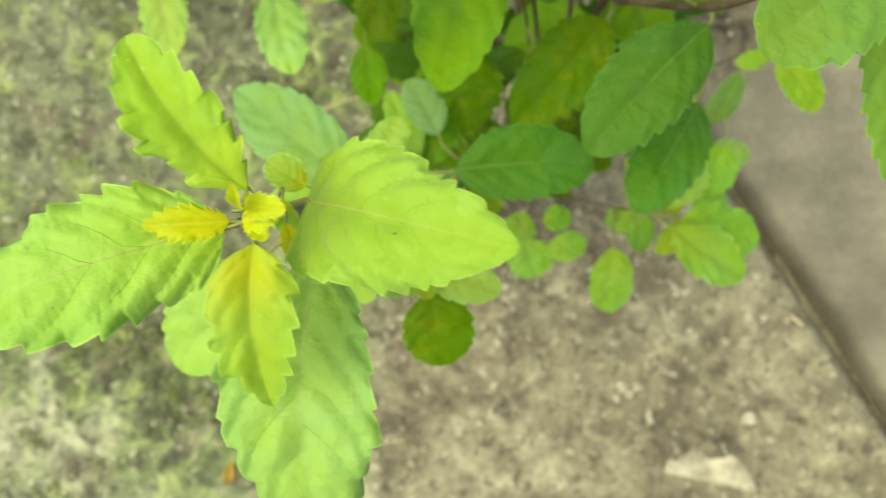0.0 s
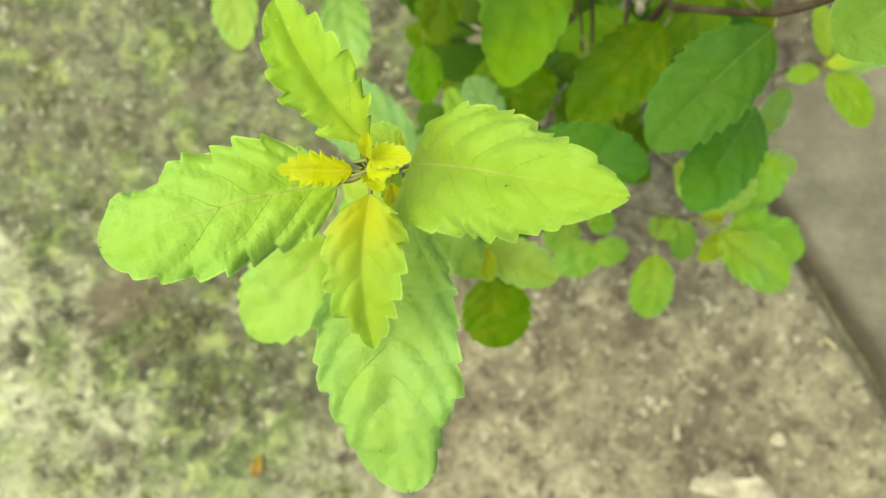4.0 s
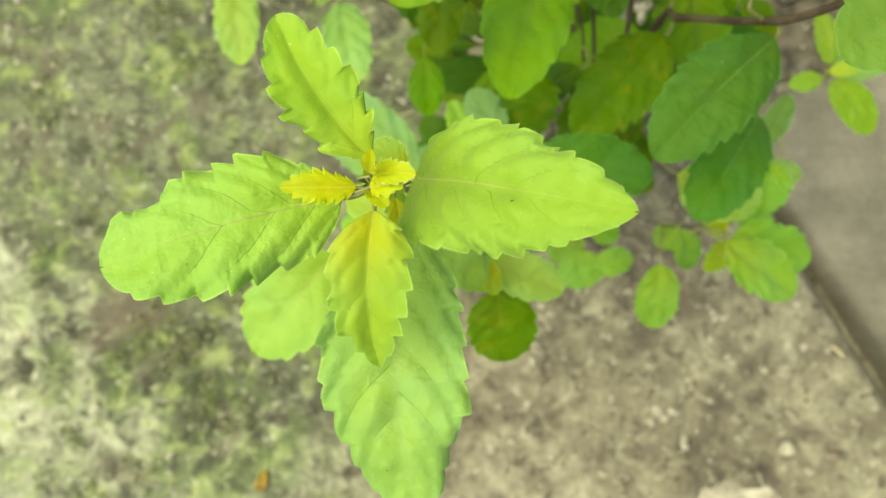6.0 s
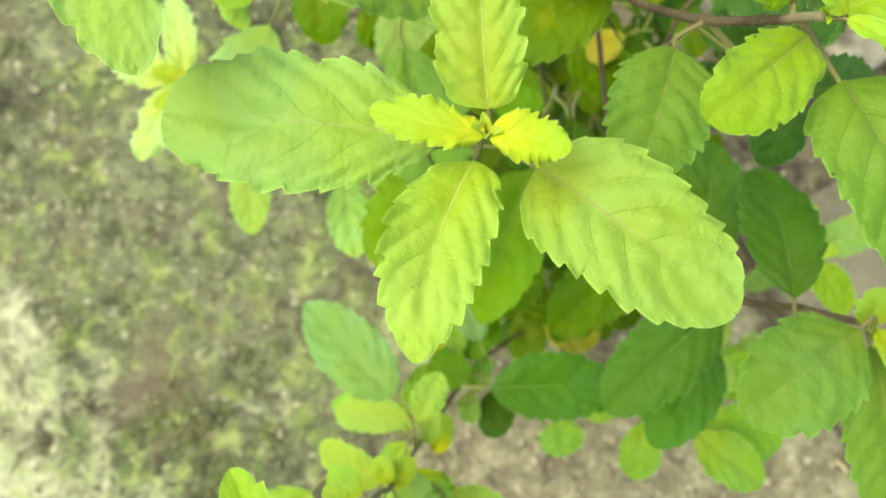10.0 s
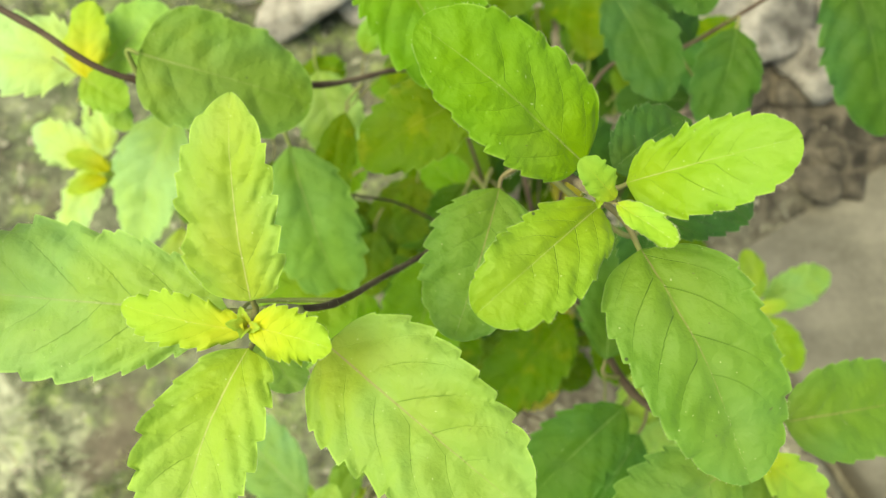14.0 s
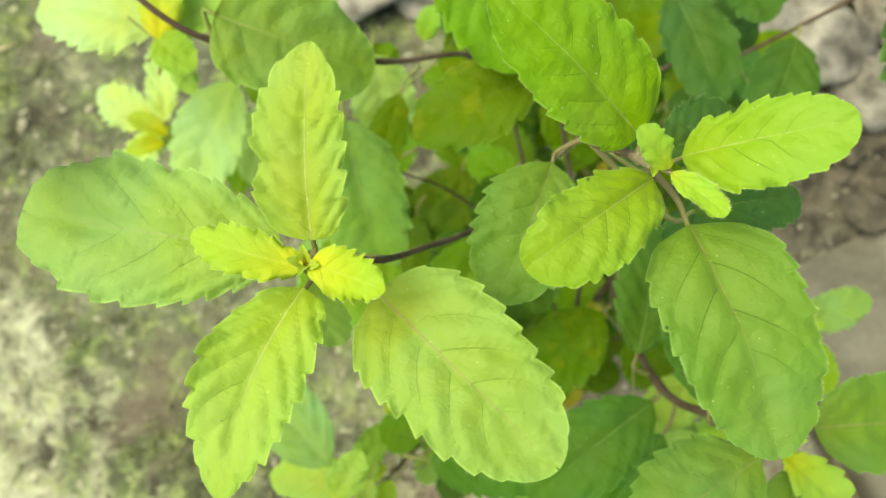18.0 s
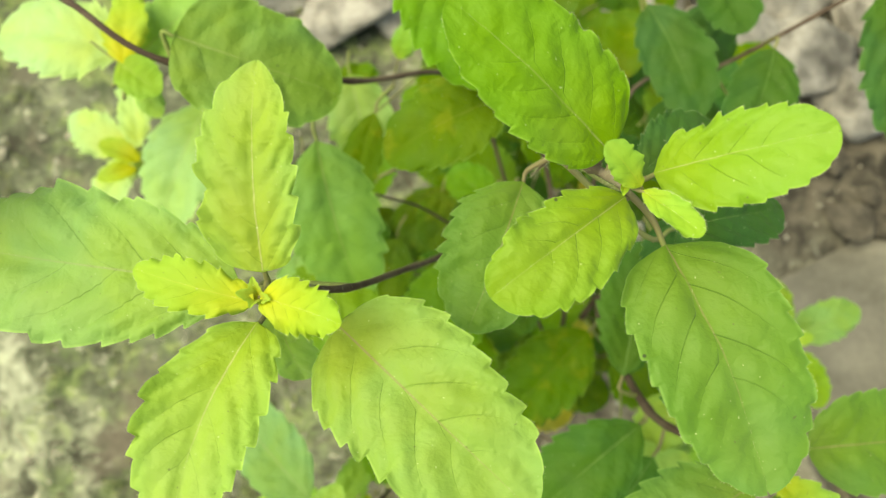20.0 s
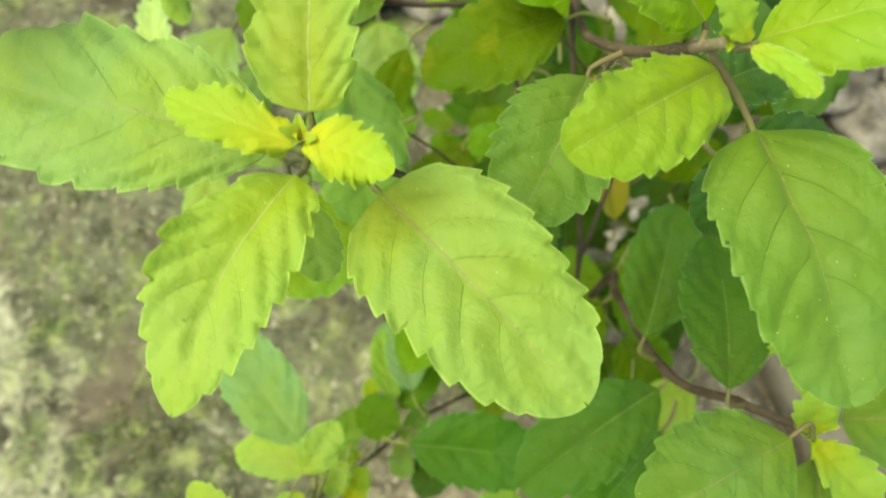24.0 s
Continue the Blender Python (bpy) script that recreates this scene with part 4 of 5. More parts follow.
leaf('N', (0.1332, 0.0700, 0.3825), (0.1549, 0.0688, 0.3844), 0.0139, 'pale', teeth=6)
leaf('N', (0.1785, 0.1089, 0.2806), (0.1793, 0.1290, 0.3205), 0.0206, 'pale', teeth=6)
leaf('E', (0.0743, 0.0780, 0.5363), (0.0410, 0.0435, 0.5336), 0.0246, 'deep', teeth=9, wave=.3)
leaf('E', (0.0860, 0.0661, 0.4969), (0.0631, 0.0299, 0.5019), 0.0229, 'deep', teeth=8, wave=.2)
leaf('Q', (-0.0145, 0.1210, 0.5300), (-0.0355, 0.0850, 0.5426), 0.0283, 'mid', teeth=7, wave=.2)
leaf('Q', (-0.0275, 0.1601, 0.4800), (-0.0524, 0.1268, 0.4600), 0.0237, 'pale', teeth=7)
leaf('Q', (0.0156, 0.1353, 0.4750), (-0.0002, 0.0705, 0.5050), 0.0326, 'mid', teeth=8, wave=.3, sharp=.3, bite=.7)
leaf('Q', (0.0290, 0.1535, 0.4900), (0.0391, 0.1051, 0.4886), 0.0225, 'mature', teeth=8)
leaf('Q', (0.0659, 0.1107, 0.4561), (0.0300, 0.0686, 0.4572), 0.0310, 'olive', teeth=8)
leaf('Q', (0.0740, 0.1300, 0.4000), (0.0330, 0.1270, 0.3800), 0.0340, 'green', teeth=8)
leaf('Q', (0.0414, 0.1176, 0.3980), (0.0101, 0.1027, 0.3797), 0.0200, 'mature', teeth=7)
leaf('Q', (-0.0364, 0.1258, 0.3885), (-0.0344, 0.0982, 0.3767), 0.0183, 'green', teeth=7)
leaf('Q', (-0.0308, 0.2145, 0.1747), (-0.0294, 0.1830, 0.1998), 0.0211, 'fresh', teeth=6)
leaf('Q', (-0.0012, 0.0625, 0.4679), (-0.0125, 0.0850, 0.4643), 0.0146, 'dusty', teeth=6)
leaf('Q', (0.0909, 0.1512, 0.4500), (0.0903, 0.1175, 0.4300), 0.0226, 'olive', teeth=7)
leaf('Q', (-0.0258, 0.1515, 0.4200), (-0.0284, 0.1202, 0.4100), 0.0222, 'olive', teeth=7, wave=.3)
leaf('Q', (-0.0272, 0.2267, 0.4600), (-0.0213, 0.2385, 0.4700), 0.0120, 'spring', teeth=6, wave=.6)
leaf('R', (0.1689, 0.1246, 0.3870), (0.1634, 0.1510, 0.3900), 0.0140, 'lime', teeth=6)
leaf('R', (0.1651, 0.1178, 0.3870), (0.1494, 0.1149, 0.3850), 0.0103, 'lime', teeth=5)
leaf('R', (0.1664, 0.1198, 0.3900), (0.1827, 0.1239, 0.3900), 0.0080, 'bud', teeth=5)
leaf('R', (0.1688, 0.1164, 0.3870), (0.1889, 0.0905, 0.3869), 0.0198, 'lime', teeth=7, wave=.4)
leaf('R', (0.1781, 0.1251, 0.3700), (0.2139, 0.1428, 0.3700), 0.0213, 'pale', teeth=7)
leaf('D', (0.1067, 0.0773, 0.5700), (0.1459, 0.0848, 0.5650), 0.0240, 'soft', teeth=9, wave=.3, peak=.45, blunt=1.0, bite=.6)
leaf('D', (0.0852, 0.0705, 0.5972), (0.0603, 0.0492, 0.5985), 0.0250, 'soft', teeth=9, wave=.4, sharp=.3, bite=1.1)
leaf('D', (0.0995, 0.0683, 0.5750), (0.1065, 0.0259, 0.5700), 0.0231, 'soft', teeth=9, wave=.4)
leaf('D', (0.0941, 0.0713, 0.5850), (0.1101, 0.0599, 0.5830), 0.0114, 'golden', teeth=5, wave=1.5, fold=12, bite=2.0, peak=.5, sharp=.6, blunt=.3)
leaf('D', (0.0949, 0.0723, 0.5850), (0.0932, 0.0813, 0.5900), 0.0099, 'golden', teeth=4, wave=1.0, fold=8, bite=1.6, peak=.5, sharp=.3)
leaf('B', (-0.0077, 0.0967, 0.6450), (-0.0587, 0.0993, 0.6443), 0.0255, 'pale', teeth=11, wave=1.1, bite=.8, peak=.55, sharp=.0, blunt=.7, bow=.02, quilt=1.4)
leaf('B', (0.0081, 0.0919, 0.6456), (0.0390, 0.0693, 0.6515), 0.0230, 'fresh', teeth=10, wave=0.6, bite=.75, peak=.36, sharp=.12, blunt=1.1, bow=0.01, quilt=1.4)
leaf('B', (-0.0004, 0.0976, 0.6570), (-0.0030, 0.1251, 0.6653), 0.0143, 'young', teeth=8, wave=1.3, fold=3, sharp=.30, bite=1.1, peak=.40, blunt=1.35, skew=.14, bow=.04, quilt=1.4)
leaf('B', (-0.0024, 0.0908, 0.6507), (-0.0091, 0.0586, 0.6551), 0.0163, 'young', teeth=9, wave=1.3, fold=4, sharp=.4, bite=1.1, peak=.44, blunt=1.15, bow=-.12, quilt=1.4)
leaf('B', (-0.0006, 0.0932, 0.6580), (-0.0184, 0.0962, 0.6592), 0.0074, 'bud', teeth=9, wave=2.5, fold=10, sharp=.3, bite=1.6, peak=.50, blunt=.9, bow=.03)
leaf('B', (-0.0000, 0.0939, 0.6580), (0.0120, 0.0912, 0.6602), 0.0074, 'bud', teeth=8, wave=2.3, fold=8, sharp=.3, bite=1.6, peak=.48, blunt=1.0)
leaf('B', (-0.0100, 0.0947, 0.6250), (-0.0067, 0.0821, 0.6100), 0.0099, 'fresh', teeth=7)
leaf('C', (0.0464, 0.1193, 0.6543), (0.0237, 0.1334, 0.6692), 0.0175, 'mid', teeth=9, wave=0.5, bite=.65, peak=.38, sharp=.08, blunt=1.05, skew=-.08, bow=0.0)
leaf('C', (0.0520, 0.1151, 0.6585), (0.0700, 0.1179, 0.6707), 0.0121, 'lime', teeth=9, wave=0.7, fold=5, sharp=.0, bite=.85, peak=.45, blunt=.85, skew=-.15, bow=0.0)
leaf('C', (0.0489, 0.1129, 0.6533), (0.0320, 0.0967, 0.6607), 0.0136, 'lime', teeth=8, wave=0.9, fold=6, sharp=.0, bite=.9, peak=.52, blunt=.9, skew=.15, bow=0.0)
leaf('C', (0.0553, 0.1072, 0.6505), (0.0698, 0.0751, 0.6514), 0.0208, 'soft', teeth=10, wave=0.5, bite=.65, peak=.35, sharp=.08, blunt=1.1, bow=.06)
leaf('C', (0.0494, 0.1116, 0.6640), (0.0445, 0.1156, 0.6680), 0.0045, 'golden', teeth=7, wave=1.6, fold=8, bite=.9, peak=.5, sharp=.1, blunt=.7)
leaf('C', (0.0495, 0.1110, 0.6640), (0.0566, 0.1056, 0.6660), 0.0038, 'golden', teeth=7, wave=1.6, fold=6, bite=.8, peak=.6, sharp=.0, blunt=.7)
leaf('C', (0.0626, 0.1170, 0.6200), (0.0903, 0.1284, 0.6000), 0.0137, 'dusk', teeth=8)
leaf('C', (0.0572, 0.1291, 0.6150), (0.0755, 0.1442, 0.6050), 0.0147, 'dusk', teeth=8)
leaf('H', (-0.0510, 0.1591, 0.6050), (-0.0135, 0.1529, 0.5900), 0.0298, 'sage', teeth=7, wave=.4, peak=.32, blunt=1.2, sharp=.0, bite=.5)
leaf('H', (-0.0989, 0.1809, 0.5500), (-0.1462, 0.1864, 0.5500), 0.0293, 'mint', teeth=8, wave=.8, bite=1.4)
leaf('H', (-0.0947, 0.1782, 0.5500), (-0.0759, 0.2015, 0.5500), 0.0230, 'fresh', teeth=7, wave=.6)
leaf('H', (-0.0943, 0.1722, 0.5600), (-0.0790, 0.1630, 0.5600), 0.0131, 'lime', teeth=6, wave=.6)
leaf('H', (-0.0924, 0.1712, 0.5500), (-0.0832, 0.1589, 0.5500), 0.0091, 'fresh', teeth=5)
leaf('H', (-0.0922, 0.1716, 0.5600), (-0.0956, 0.1977, 0.5600), 0.0148, 'bud', teeth=7, wave=1)
leaf('H', (-0.0733, 0.1423, 0.6670), (-0.0533, 0.0988, 0.6650), 0.0197, 'pale', teeth=10, wave=.8, bite=1.2, quilt=1.8)
leaf('G', (-0.1598, 0.1804, 0.4400), (-0.1988, 0.1971, 0.4370), 0.0215, 'mint', teeth=7, wave=1.0, bite=1.6)
leaf('G', (-0.1574, 0.1785, 0.4407), (-0.1772, 0.1413, 0.4359), 0.0205, 'mint', teeth=8, wave=.9, bite=1.5)
leaf('G', (-0.1509, 0.1790, 0.4480), (-0.1614, 0.2188, 0.4525), 0.0170, 'mint', teeth=7, wave=1.0, bite=1.7)
leaf('G', (-0.1400, 0.1648, 0.4650), (-0.1530, 0.1567, 0.4720), 0.0095, 'bud', teeth=6, wave=1, fold=14)
leaf('G', (-0.1387, 0.1688, 0.4650), (-0.1556, 0.1738, 0.4720), 0.0100, 'bud', teeth=6, wave=1, fold=14)
leaf('G', (-0.1447, 0.1719, 0.4600), (-0.1278, 0.1669, 0.4600), 0.0151, 'young', teeth=6, wave=.6)
leaf('G', (-0.0931, 0.1837, 0.5007), (-0.1133, 0.1317, 0.4843), 0.0327, 'celery', teeth=8, wave=.6)
leaf('G', (-0.1228, 0.1507, 0.4235), (-0.1197, 0.1088, 0.4231), 0.0215, 'fresh', teeth=7)
leaf('G', (-0.0900, 0.1867, 0.4700), (-0.1031, 0.1531, 0.4500), 0.0212, 'pale', teeth=7)
leaf('G', (-0.0749, 0.1393, 0.4211), (-0.0649, 0.1001, 0.4260), 0.0224, 'pale', teeth=7)
leaf('G', (-0.1019, 0.1791, 0.4500), (-0.1133, 0.1499, 0.4400), 0.0174, 'olive', teeth=6)
leaf('G', (-0.0728, 0.1814, 0.4400), (-0.0736, 0.1538, 0.4300), 0.0163, 'olive', teeth=6)
leaf('G', (-0.0625, 0.1806, 0.5500), (-0.0575, 0.1569, 0.5450), 0.0193, 'olive', teeth=6)
leaf('G', (-0.0975, 0.1649, 0.4000), (-0.1140, 0.1610, 0.4000), 0.0096, 'fresh', teeth=5)
leaf('G', (-0.0823, 0.1613, 0.4000), (-0.0902, 0.1483, 0.4000), 0.0096, 'fresh', teeth=5)
leaf('B', (-0.0307, 0.1542, 0.5500), (-0.0142, 0.1079, 0.5350), 0.0290, 'sage', teeth=8, wave=.2)
leaf('B', (-0.0205, 0.1764, 0.5200), (-0.0277, 0.1393, 0.5100), 0.0150, 'olive', teeth=7)
leaf('B', (0.0300, 0.1597, 0.5815), (-0.0029, 0.1422, 0.5754), 0.0235, 'olive', teeth=8)
leaf('Q', (0.0021, 0.1930, 0.6000), (0.0264, 0.1554, 0.5950), 0.0281, 'green', teeth=9)
leaf('Q', (0.0357, 0.2298, 0.5500), (0.0385, 0.1977, 0.5500), 0.0238, 'olive', teeth=8)
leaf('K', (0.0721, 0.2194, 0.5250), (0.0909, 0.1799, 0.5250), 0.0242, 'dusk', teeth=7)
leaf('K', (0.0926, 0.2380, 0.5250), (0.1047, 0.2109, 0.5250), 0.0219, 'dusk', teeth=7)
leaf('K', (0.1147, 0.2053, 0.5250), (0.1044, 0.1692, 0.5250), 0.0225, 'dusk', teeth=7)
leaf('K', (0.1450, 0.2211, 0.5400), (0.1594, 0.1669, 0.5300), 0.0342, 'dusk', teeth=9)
leaf('C', (0.0345, 0.1214, 0.6297), (0.0272, 0.0939, 0.6330), 0.0198, 'soft', teeth=9, wave=.2)
leaf('E', (0.0300, 0.1504, 0.5000), (0.0329, 0.1069, 0.4900), 0.0220, 'mature', teeth=8, wave=.3, sharp=.3)
leaf('E', (0.0685, 0.0912, 0.5350), (0.0740, 0.1347, 0.5280), 0.0222, 'deep', teeth=8, wave=.3, sharp=.3, peak=.45)
leaf('E', (0.0798, 0.0785, 0.5770), (0.0766, 0.1173, 0.5620), 0.0215, 'deep', teeth=8, wave=.3, sharp=.3, peak=.45)
leaf('Q', (0.0557, 0.2036, 0.4600), (0.0402, 0.1975, 0.4500), 0.0149, 'old', teeth=6)
leaf('Q', (-0.0044, 0.1740, 0.4300), (-0.0078, 0.1467, 0.4200), 0.0209, 'olive', teeth=6)
leaf('Q', (0.0210, 0.1660, 0.4600), (0.0083, 0.1427, 0.4500), 0.0203, 'mature', teeth=6)
leaf('A', (-0.0039, 0.0479, 0.4600), (-0.0235, 0.0511, 0.4550), 0.0175, 'green', teeth=6)
leaf('K', (0.0688, 0.1260, 0.6000), (0.0677, 0.1095, 0.5900), 0.0134, 'dusk', teeth=7)
leaf('E', (0.0579, 0.0926, 0.3600), (0.0904, 0.0831, 0.3500), 0.0256, 'olive', teeth=7)
leaf('E', (0.0600, 0.1174, 0.3800), (0.0518, 0.0919, 0.3700), 0.0262, 'mature', teeth=7)
leaf('E', (0.0821, 0.0611, 0.4200), (0.1100, 0.0481, 0.4100), 0.0257, 'fresh', teeth=7)
leaf('A', (0.0375, 0.0821, 0.3000), (0.0764, 0.0700, 0.2900), 0.0318, 'old', teeth=7)
leaf('A', (0.0146, 0.0798, 0.3200), (0.0356, 0.1036, 0.3100), 0.0409, 'olive', teeth=7)
leaf('A', (0.0038, 0.1145, 0.4200), (0.0119, 0.0762, 0.4100), 0.0399, 'olive', teeth=8)
leaf('E', (0.0965, 0.1592, 0.4000), (0.0970, 0.1247, 0.3900), 0.0394, 'olive', teeth=7)
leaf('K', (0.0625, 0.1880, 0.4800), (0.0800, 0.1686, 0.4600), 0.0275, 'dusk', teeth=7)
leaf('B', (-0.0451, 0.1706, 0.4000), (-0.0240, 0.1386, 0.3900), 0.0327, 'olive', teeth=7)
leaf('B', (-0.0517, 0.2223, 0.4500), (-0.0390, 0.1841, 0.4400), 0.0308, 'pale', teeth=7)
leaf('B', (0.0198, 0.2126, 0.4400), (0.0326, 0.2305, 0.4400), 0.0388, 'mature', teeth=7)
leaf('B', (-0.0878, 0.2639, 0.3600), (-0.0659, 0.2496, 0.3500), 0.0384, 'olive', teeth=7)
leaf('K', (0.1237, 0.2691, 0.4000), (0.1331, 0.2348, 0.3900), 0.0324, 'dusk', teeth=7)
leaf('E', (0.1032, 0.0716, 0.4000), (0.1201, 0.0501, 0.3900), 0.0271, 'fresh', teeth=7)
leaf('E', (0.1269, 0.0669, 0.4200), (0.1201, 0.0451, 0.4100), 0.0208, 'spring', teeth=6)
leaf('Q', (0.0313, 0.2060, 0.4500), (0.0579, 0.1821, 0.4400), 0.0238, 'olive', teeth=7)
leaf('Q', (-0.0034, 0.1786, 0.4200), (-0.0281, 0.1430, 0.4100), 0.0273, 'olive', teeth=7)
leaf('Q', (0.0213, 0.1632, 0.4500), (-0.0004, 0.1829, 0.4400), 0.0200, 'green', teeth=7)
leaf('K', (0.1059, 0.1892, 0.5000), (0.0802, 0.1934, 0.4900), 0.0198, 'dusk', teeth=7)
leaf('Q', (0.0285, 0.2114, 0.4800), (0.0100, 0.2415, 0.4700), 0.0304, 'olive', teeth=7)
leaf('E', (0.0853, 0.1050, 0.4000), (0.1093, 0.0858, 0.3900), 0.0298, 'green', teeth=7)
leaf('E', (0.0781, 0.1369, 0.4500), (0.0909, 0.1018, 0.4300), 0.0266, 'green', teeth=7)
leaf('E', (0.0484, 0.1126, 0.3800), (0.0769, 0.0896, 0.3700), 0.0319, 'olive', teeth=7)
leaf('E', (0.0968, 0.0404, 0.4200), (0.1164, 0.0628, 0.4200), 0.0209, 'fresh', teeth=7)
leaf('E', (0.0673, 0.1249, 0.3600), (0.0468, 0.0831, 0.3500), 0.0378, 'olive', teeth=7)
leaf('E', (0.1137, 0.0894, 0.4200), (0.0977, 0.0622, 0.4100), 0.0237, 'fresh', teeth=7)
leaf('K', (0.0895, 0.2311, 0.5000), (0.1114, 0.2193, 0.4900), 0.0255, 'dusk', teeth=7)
leaf('Q', (0.0739, 0.1619, 0.4000), (0.0643, 0.1912, 0.4100), 0.0144, 'old', teeth=5, wave=1.5, fold=30)
leaf('B', (-0.0392, 0.1982, 0.4400), (-0.0409, 0.1660, 0.4300), 0.0250, 'green', teeth=7)
leaf('B', (-0.0483, 0.1649, 0.4200), (-0.0359, 0.1358, 0.4100), 0.0247, 'mature', teeth=7)
leaf('N', (0.1389, 0.0501, 0.3300), (0.1257, 0.0470, 0.3300), 0.0123, 'bud', teeth=5)
leaf('N', (0.1413, 0.0534, 0.3300), (0.1581, 0.0686, 0.3300), 0.0191, 'spring', teeth=6)
leaf('N', (0.1390, 0.0540, 0.3300), (0.1311, 0.0647, 0.3300), 0.0138, 'young', teeth=6)
leaf('L', (0.0437, 0.0429, 0.3700), (0.0356, 0.0230, 0.3600), 0.0184, 'spring', teeth=6)
leaf('L', (0.0524, 0.0384, 0.3700), (0.0671, 0.0397, 0.3700), 0.0138, 'spring', teeth=6)
leaf('A', (-0.0156, 0.0368, 0.5000), (-0.0184, 0.0241, 0.5000), 0.0093, 'fresh', teeth=5)
leaf('A', (-0.0275, 0.0219, 0.5800), (-0.0368, 0.0267, 0.5800), 0.0082, 'golden', teeth=6)
leaf('A', (-0.0228, 0.0219, 0.5650), (-0.0268, 0.0289, 0.5650), 0.0066, 'bud', teeth=5)
leaf('A', (-0.0195, 0.0203, 0.5500), (-0.0123, 0.0179, 0.5500), 0.0071, 'fresh', teeth=5)
leaf('A', (-0.0147, 0.0182, 0.5400), (-0.0067, 0.0112, 0.5400), 0.0074, 'young', teeth=5)
leaf('A', (-0.0382, 0.0333, 0.5000), (-0.0527, 0.0310, 0.5000), 0.0116, 'fresh', teeth=6)
leaf('A', (-0.0274, 0.0169, 0.6360), (-0.0209, 0.0162, 0.6420), 0.0035, 'amber', teeth=6, wave=1.3, fold=18, bite=2)
leaf('A', (-0.0285, 0.0169, 0.6300), (-0.0256, 0.0132, 0.6320), 0.0034, 'amber', teeth=6, wave=1.2, fold=18, bite=2)
leaf('A', (-0.0274, 0.0170, 0.6380), (-0.0265, 0.0189, 0.6440), 0.0022, 'amber', teeth=5, wave=1, fold=20)
leaf('A', (-0.0265, 0.0207, 0.6180), (-0.0264, 0.0142, 0.6120), 0.0043, 'golden', teeth=6, wave=1.2, fold=12)
leaf('A', (-0.0241, 0.0254, 0.5100), (-0.0337, 0.0128, 0.5100), 0.0105, 'golden', teeth=6, wave=.6)
leaf('A', (-0.0222, 0.0198, 0.5300), (-0.0236, 0.0015, 0.5300), 0.0123, 'young', teeth=6, wave=.6)
leaf('A', (-0.0195, 0.0199, 0.5300), (-0.0048, 0.0045, 0.5200), 0.0140, 'golden', teeth=6, wave=.6)
leaf('A', (-0.0094, 0.0652, 0.4200), (-0.0093, 0.0890, 0.4200), 0.0172, 'green', teeth=6)
leaf('E', (0.0696, 0.1224, 0.4000), (0.0679, 0.1078, 0.3950), 0.0110, 'old', teeth=5, wave=1)
leaf('A', (-0.0325, 0.0246, 0.4500), (-0.0237, 0.0508, 0.4500), 0.0143, 'spring', teeth=7, wave=.6)
leaf('A', (-0.0085, 0.0566, 0.4550), (-0.0207, 0.0829, 0.4550), 0.0124, 'spring', teeth=7, wave=.5)
leaf('A', (-0.0073, 0.0545, 0.4500), (0.0055, 0.0732, 0.4500), 0.0134, 'green', teeth=7, wave=.4)
leaf('A', (-0.0030, 0.0391, 0.4400), (0.0023, 0.0561, 0.4400), 0.0104, 'spring', teeth=6, wave=.6)
leaf('A', (-0.0187, 0.0345, 0.4500), (-0.0336, 0.0221, 0.4500), 0.0078, 'golden', teeth=6, wave=.8)
leaf('A', (-0.0350, 0.0284, 0.4550), (-0.0641, 0.0308, 0.4550), 0.0150, 'spring', teeth=7, wave=.5)

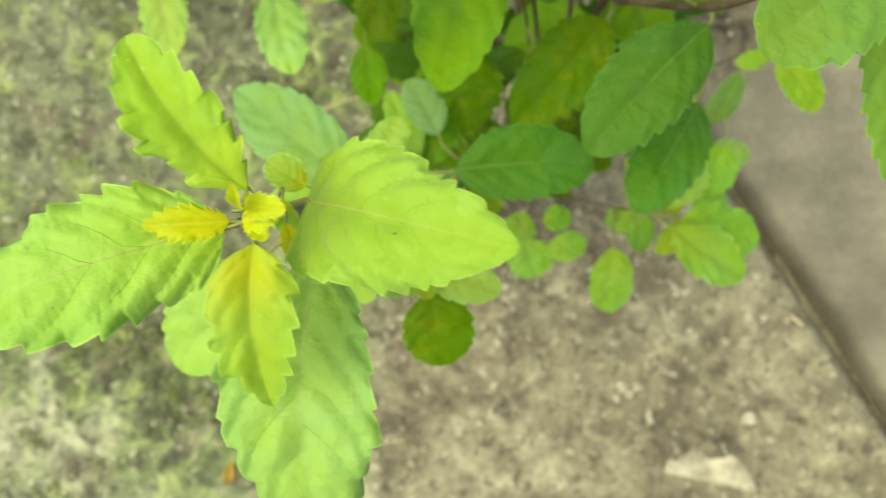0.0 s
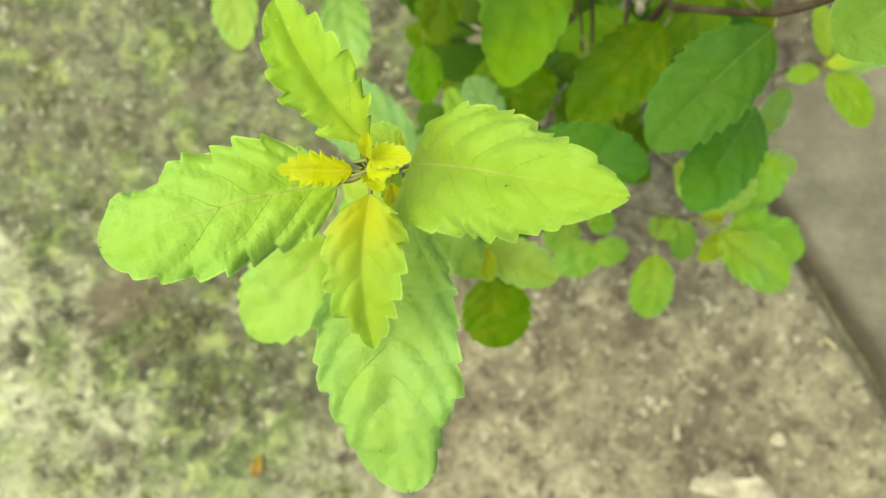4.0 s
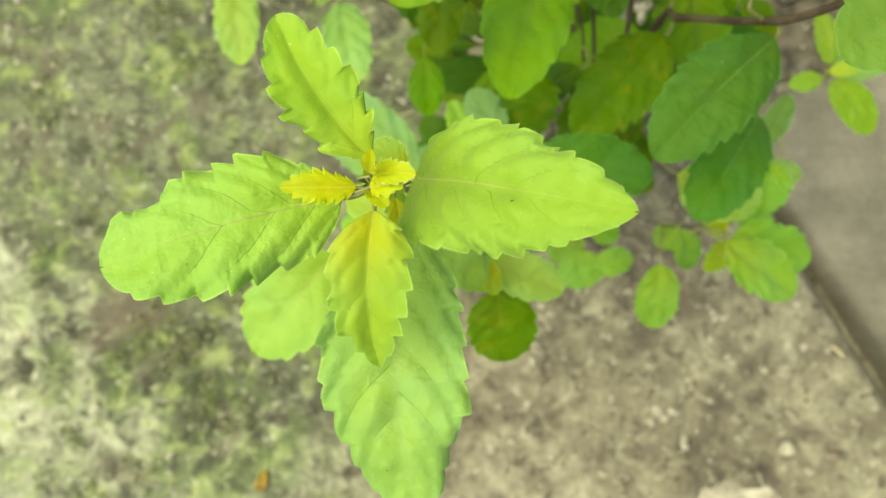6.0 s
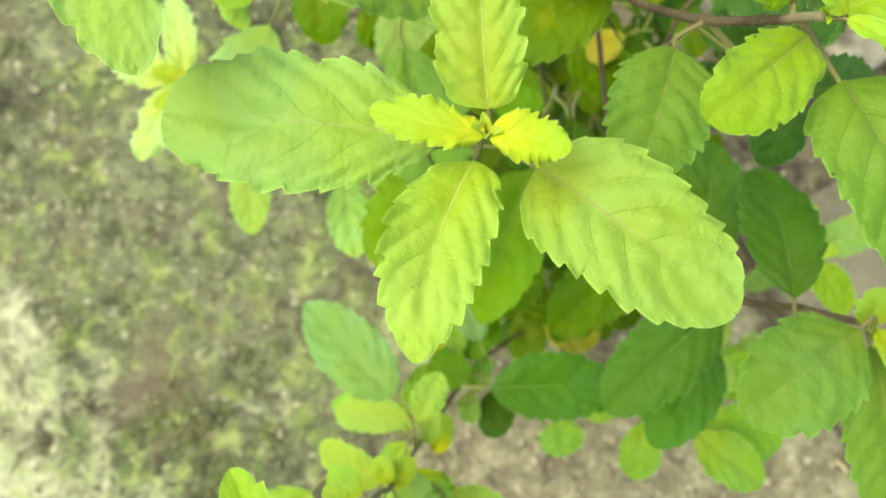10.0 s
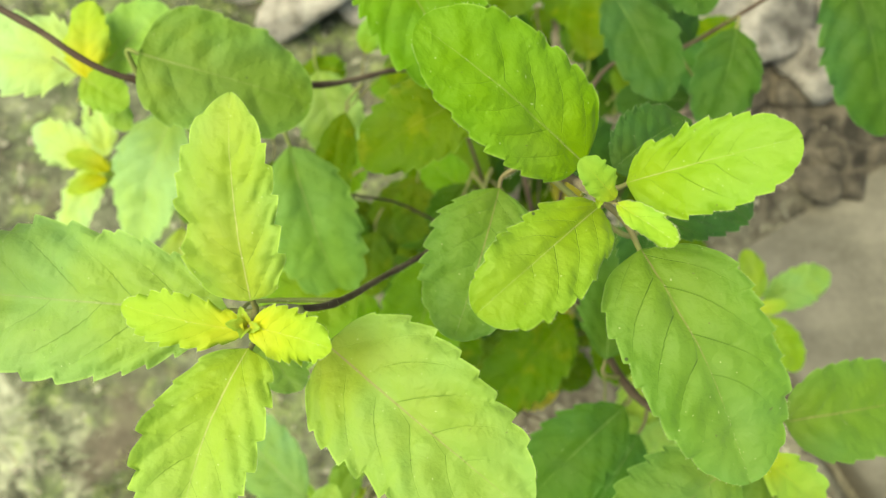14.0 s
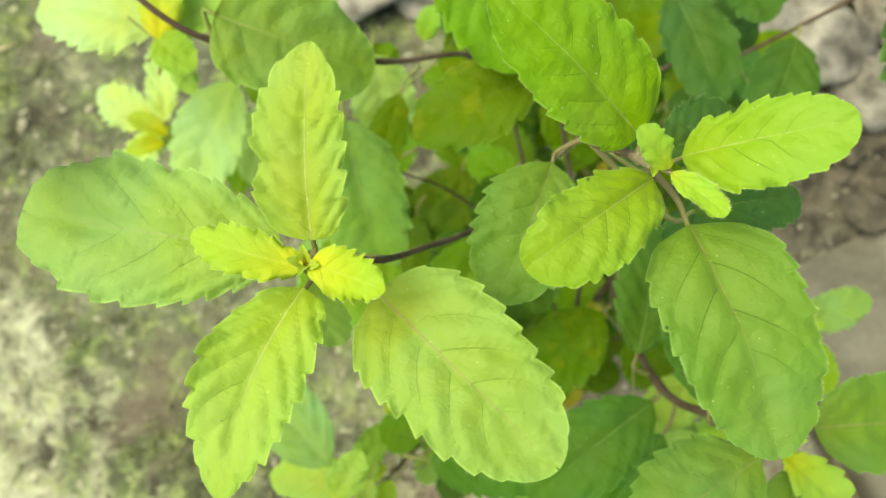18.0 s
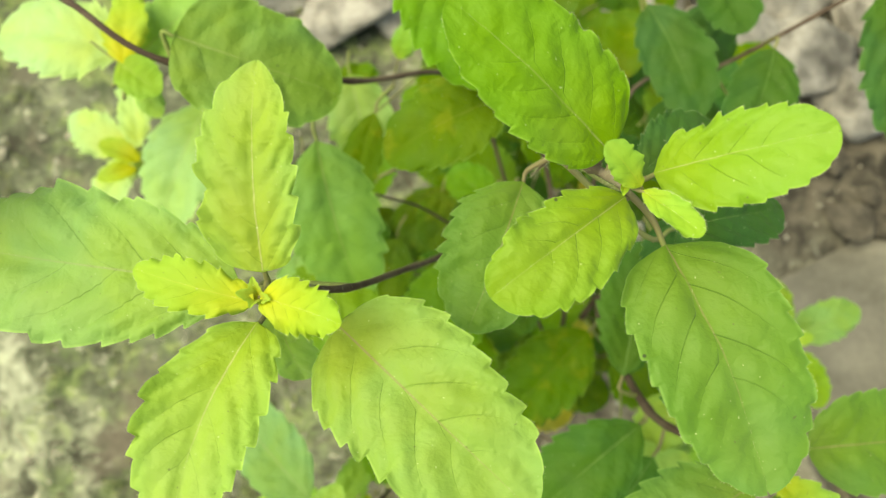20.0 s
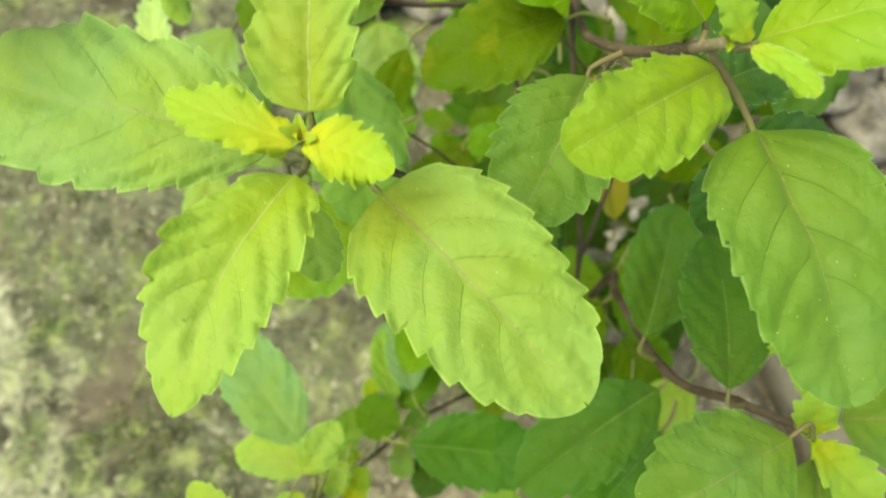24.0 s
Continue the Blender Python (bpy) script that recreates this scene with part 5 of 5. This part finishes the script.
# the inner leaves low in the bush, their shade partly put into dark tones
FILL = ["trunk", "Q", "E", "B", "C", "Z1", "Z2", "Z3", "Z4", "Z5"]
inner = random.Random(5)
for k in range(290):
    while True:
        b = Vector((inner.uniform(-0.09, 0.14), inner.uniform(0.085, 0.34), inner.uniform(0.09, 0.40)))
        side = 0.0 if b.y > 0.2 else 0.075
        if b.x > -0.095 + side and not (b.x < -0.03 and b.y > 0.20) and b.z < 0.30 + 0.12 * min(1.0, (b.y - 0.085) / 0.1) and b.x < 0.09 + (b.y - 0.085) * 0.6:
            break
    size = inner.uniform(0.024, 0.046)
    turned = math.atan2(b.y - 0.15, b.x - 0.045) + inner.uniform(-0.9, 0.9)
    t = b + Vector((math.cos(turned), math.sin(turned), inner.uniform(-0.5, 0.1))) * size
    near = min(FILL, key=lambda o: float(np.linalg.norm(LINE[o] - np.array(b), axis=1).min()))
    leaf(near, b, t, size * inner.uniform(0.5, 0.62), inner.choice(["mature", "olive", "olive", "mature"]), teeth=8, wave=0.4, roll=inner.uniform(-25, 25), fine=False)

def fallen_leaf(x, y, turn, length):
    """A withered leaf lying curled on the soil."""
    verts, faces, uvs, ribs = blade(length, length * 0.5, 7, 1.8, 28, 777, 0.18, 0.4, 1.0, 40, 7)
    ob = new("fallen_leaf", mesh_from("fallen_leaf", verts, faces, [LEAF["withered"]], True, uvs, ribs=ribs))
    ob.matrix_basis = pose(x, y, relief(x, y) + 0.002, 12, 0, turn)
    return tagged(ob, "withered yellow-brown leaf fallen on the soil", "leaf")


fallen_leaf(-0.222, -0.200, 80, 0.024)
fallen_leaf(0.165, 0.245, 30, 0.020)


def dried_husk(of, at, size):
    """Pale dry scraps of an old flower head caught at a fork."""
    r = random.Random(31)
    verts, faces = [], []
    for i in range(6):
        vs, fs = lump((size * r.uniform(0.3, 0.6), size * 0.22, size * 0.25), 1.0, 0.6, i + 3, 2)
        m = Matrix.Translation(Vector(at) + Vector([r.uniform(-1, 1) * size for _ in range(3)]) * 0.7) @ pose(0, 0, 0, r.uniform(0, 90), r.uniform(0, 90), r.uniform(0, 360))
        k = len(verts)
        verts += [m @ v for v in vs]
        faces += [[k + j for j in f] for f in fs]
    ob = under(new("dried_husk", mesh_from("dried_husk", verts, faces, [HUSK])), BRANCH[of])
    return tagged(ob, "pale dry flower husk")


dried_husk("Z3", (0.0850, 0.1580, 0.3660), 0.012)
dried_husk("Z3", (0.0933, 0.1758, 0.3720), 0.012)

for of, size in (("A", 0.0042), ("B", 0.0040), ("C", 0.0030), ("D", 0.0030), ("N", 0.0026), ("R", 0.0026), ("G", 0.0028)):
    bud(of, LINE[of][-1], size)
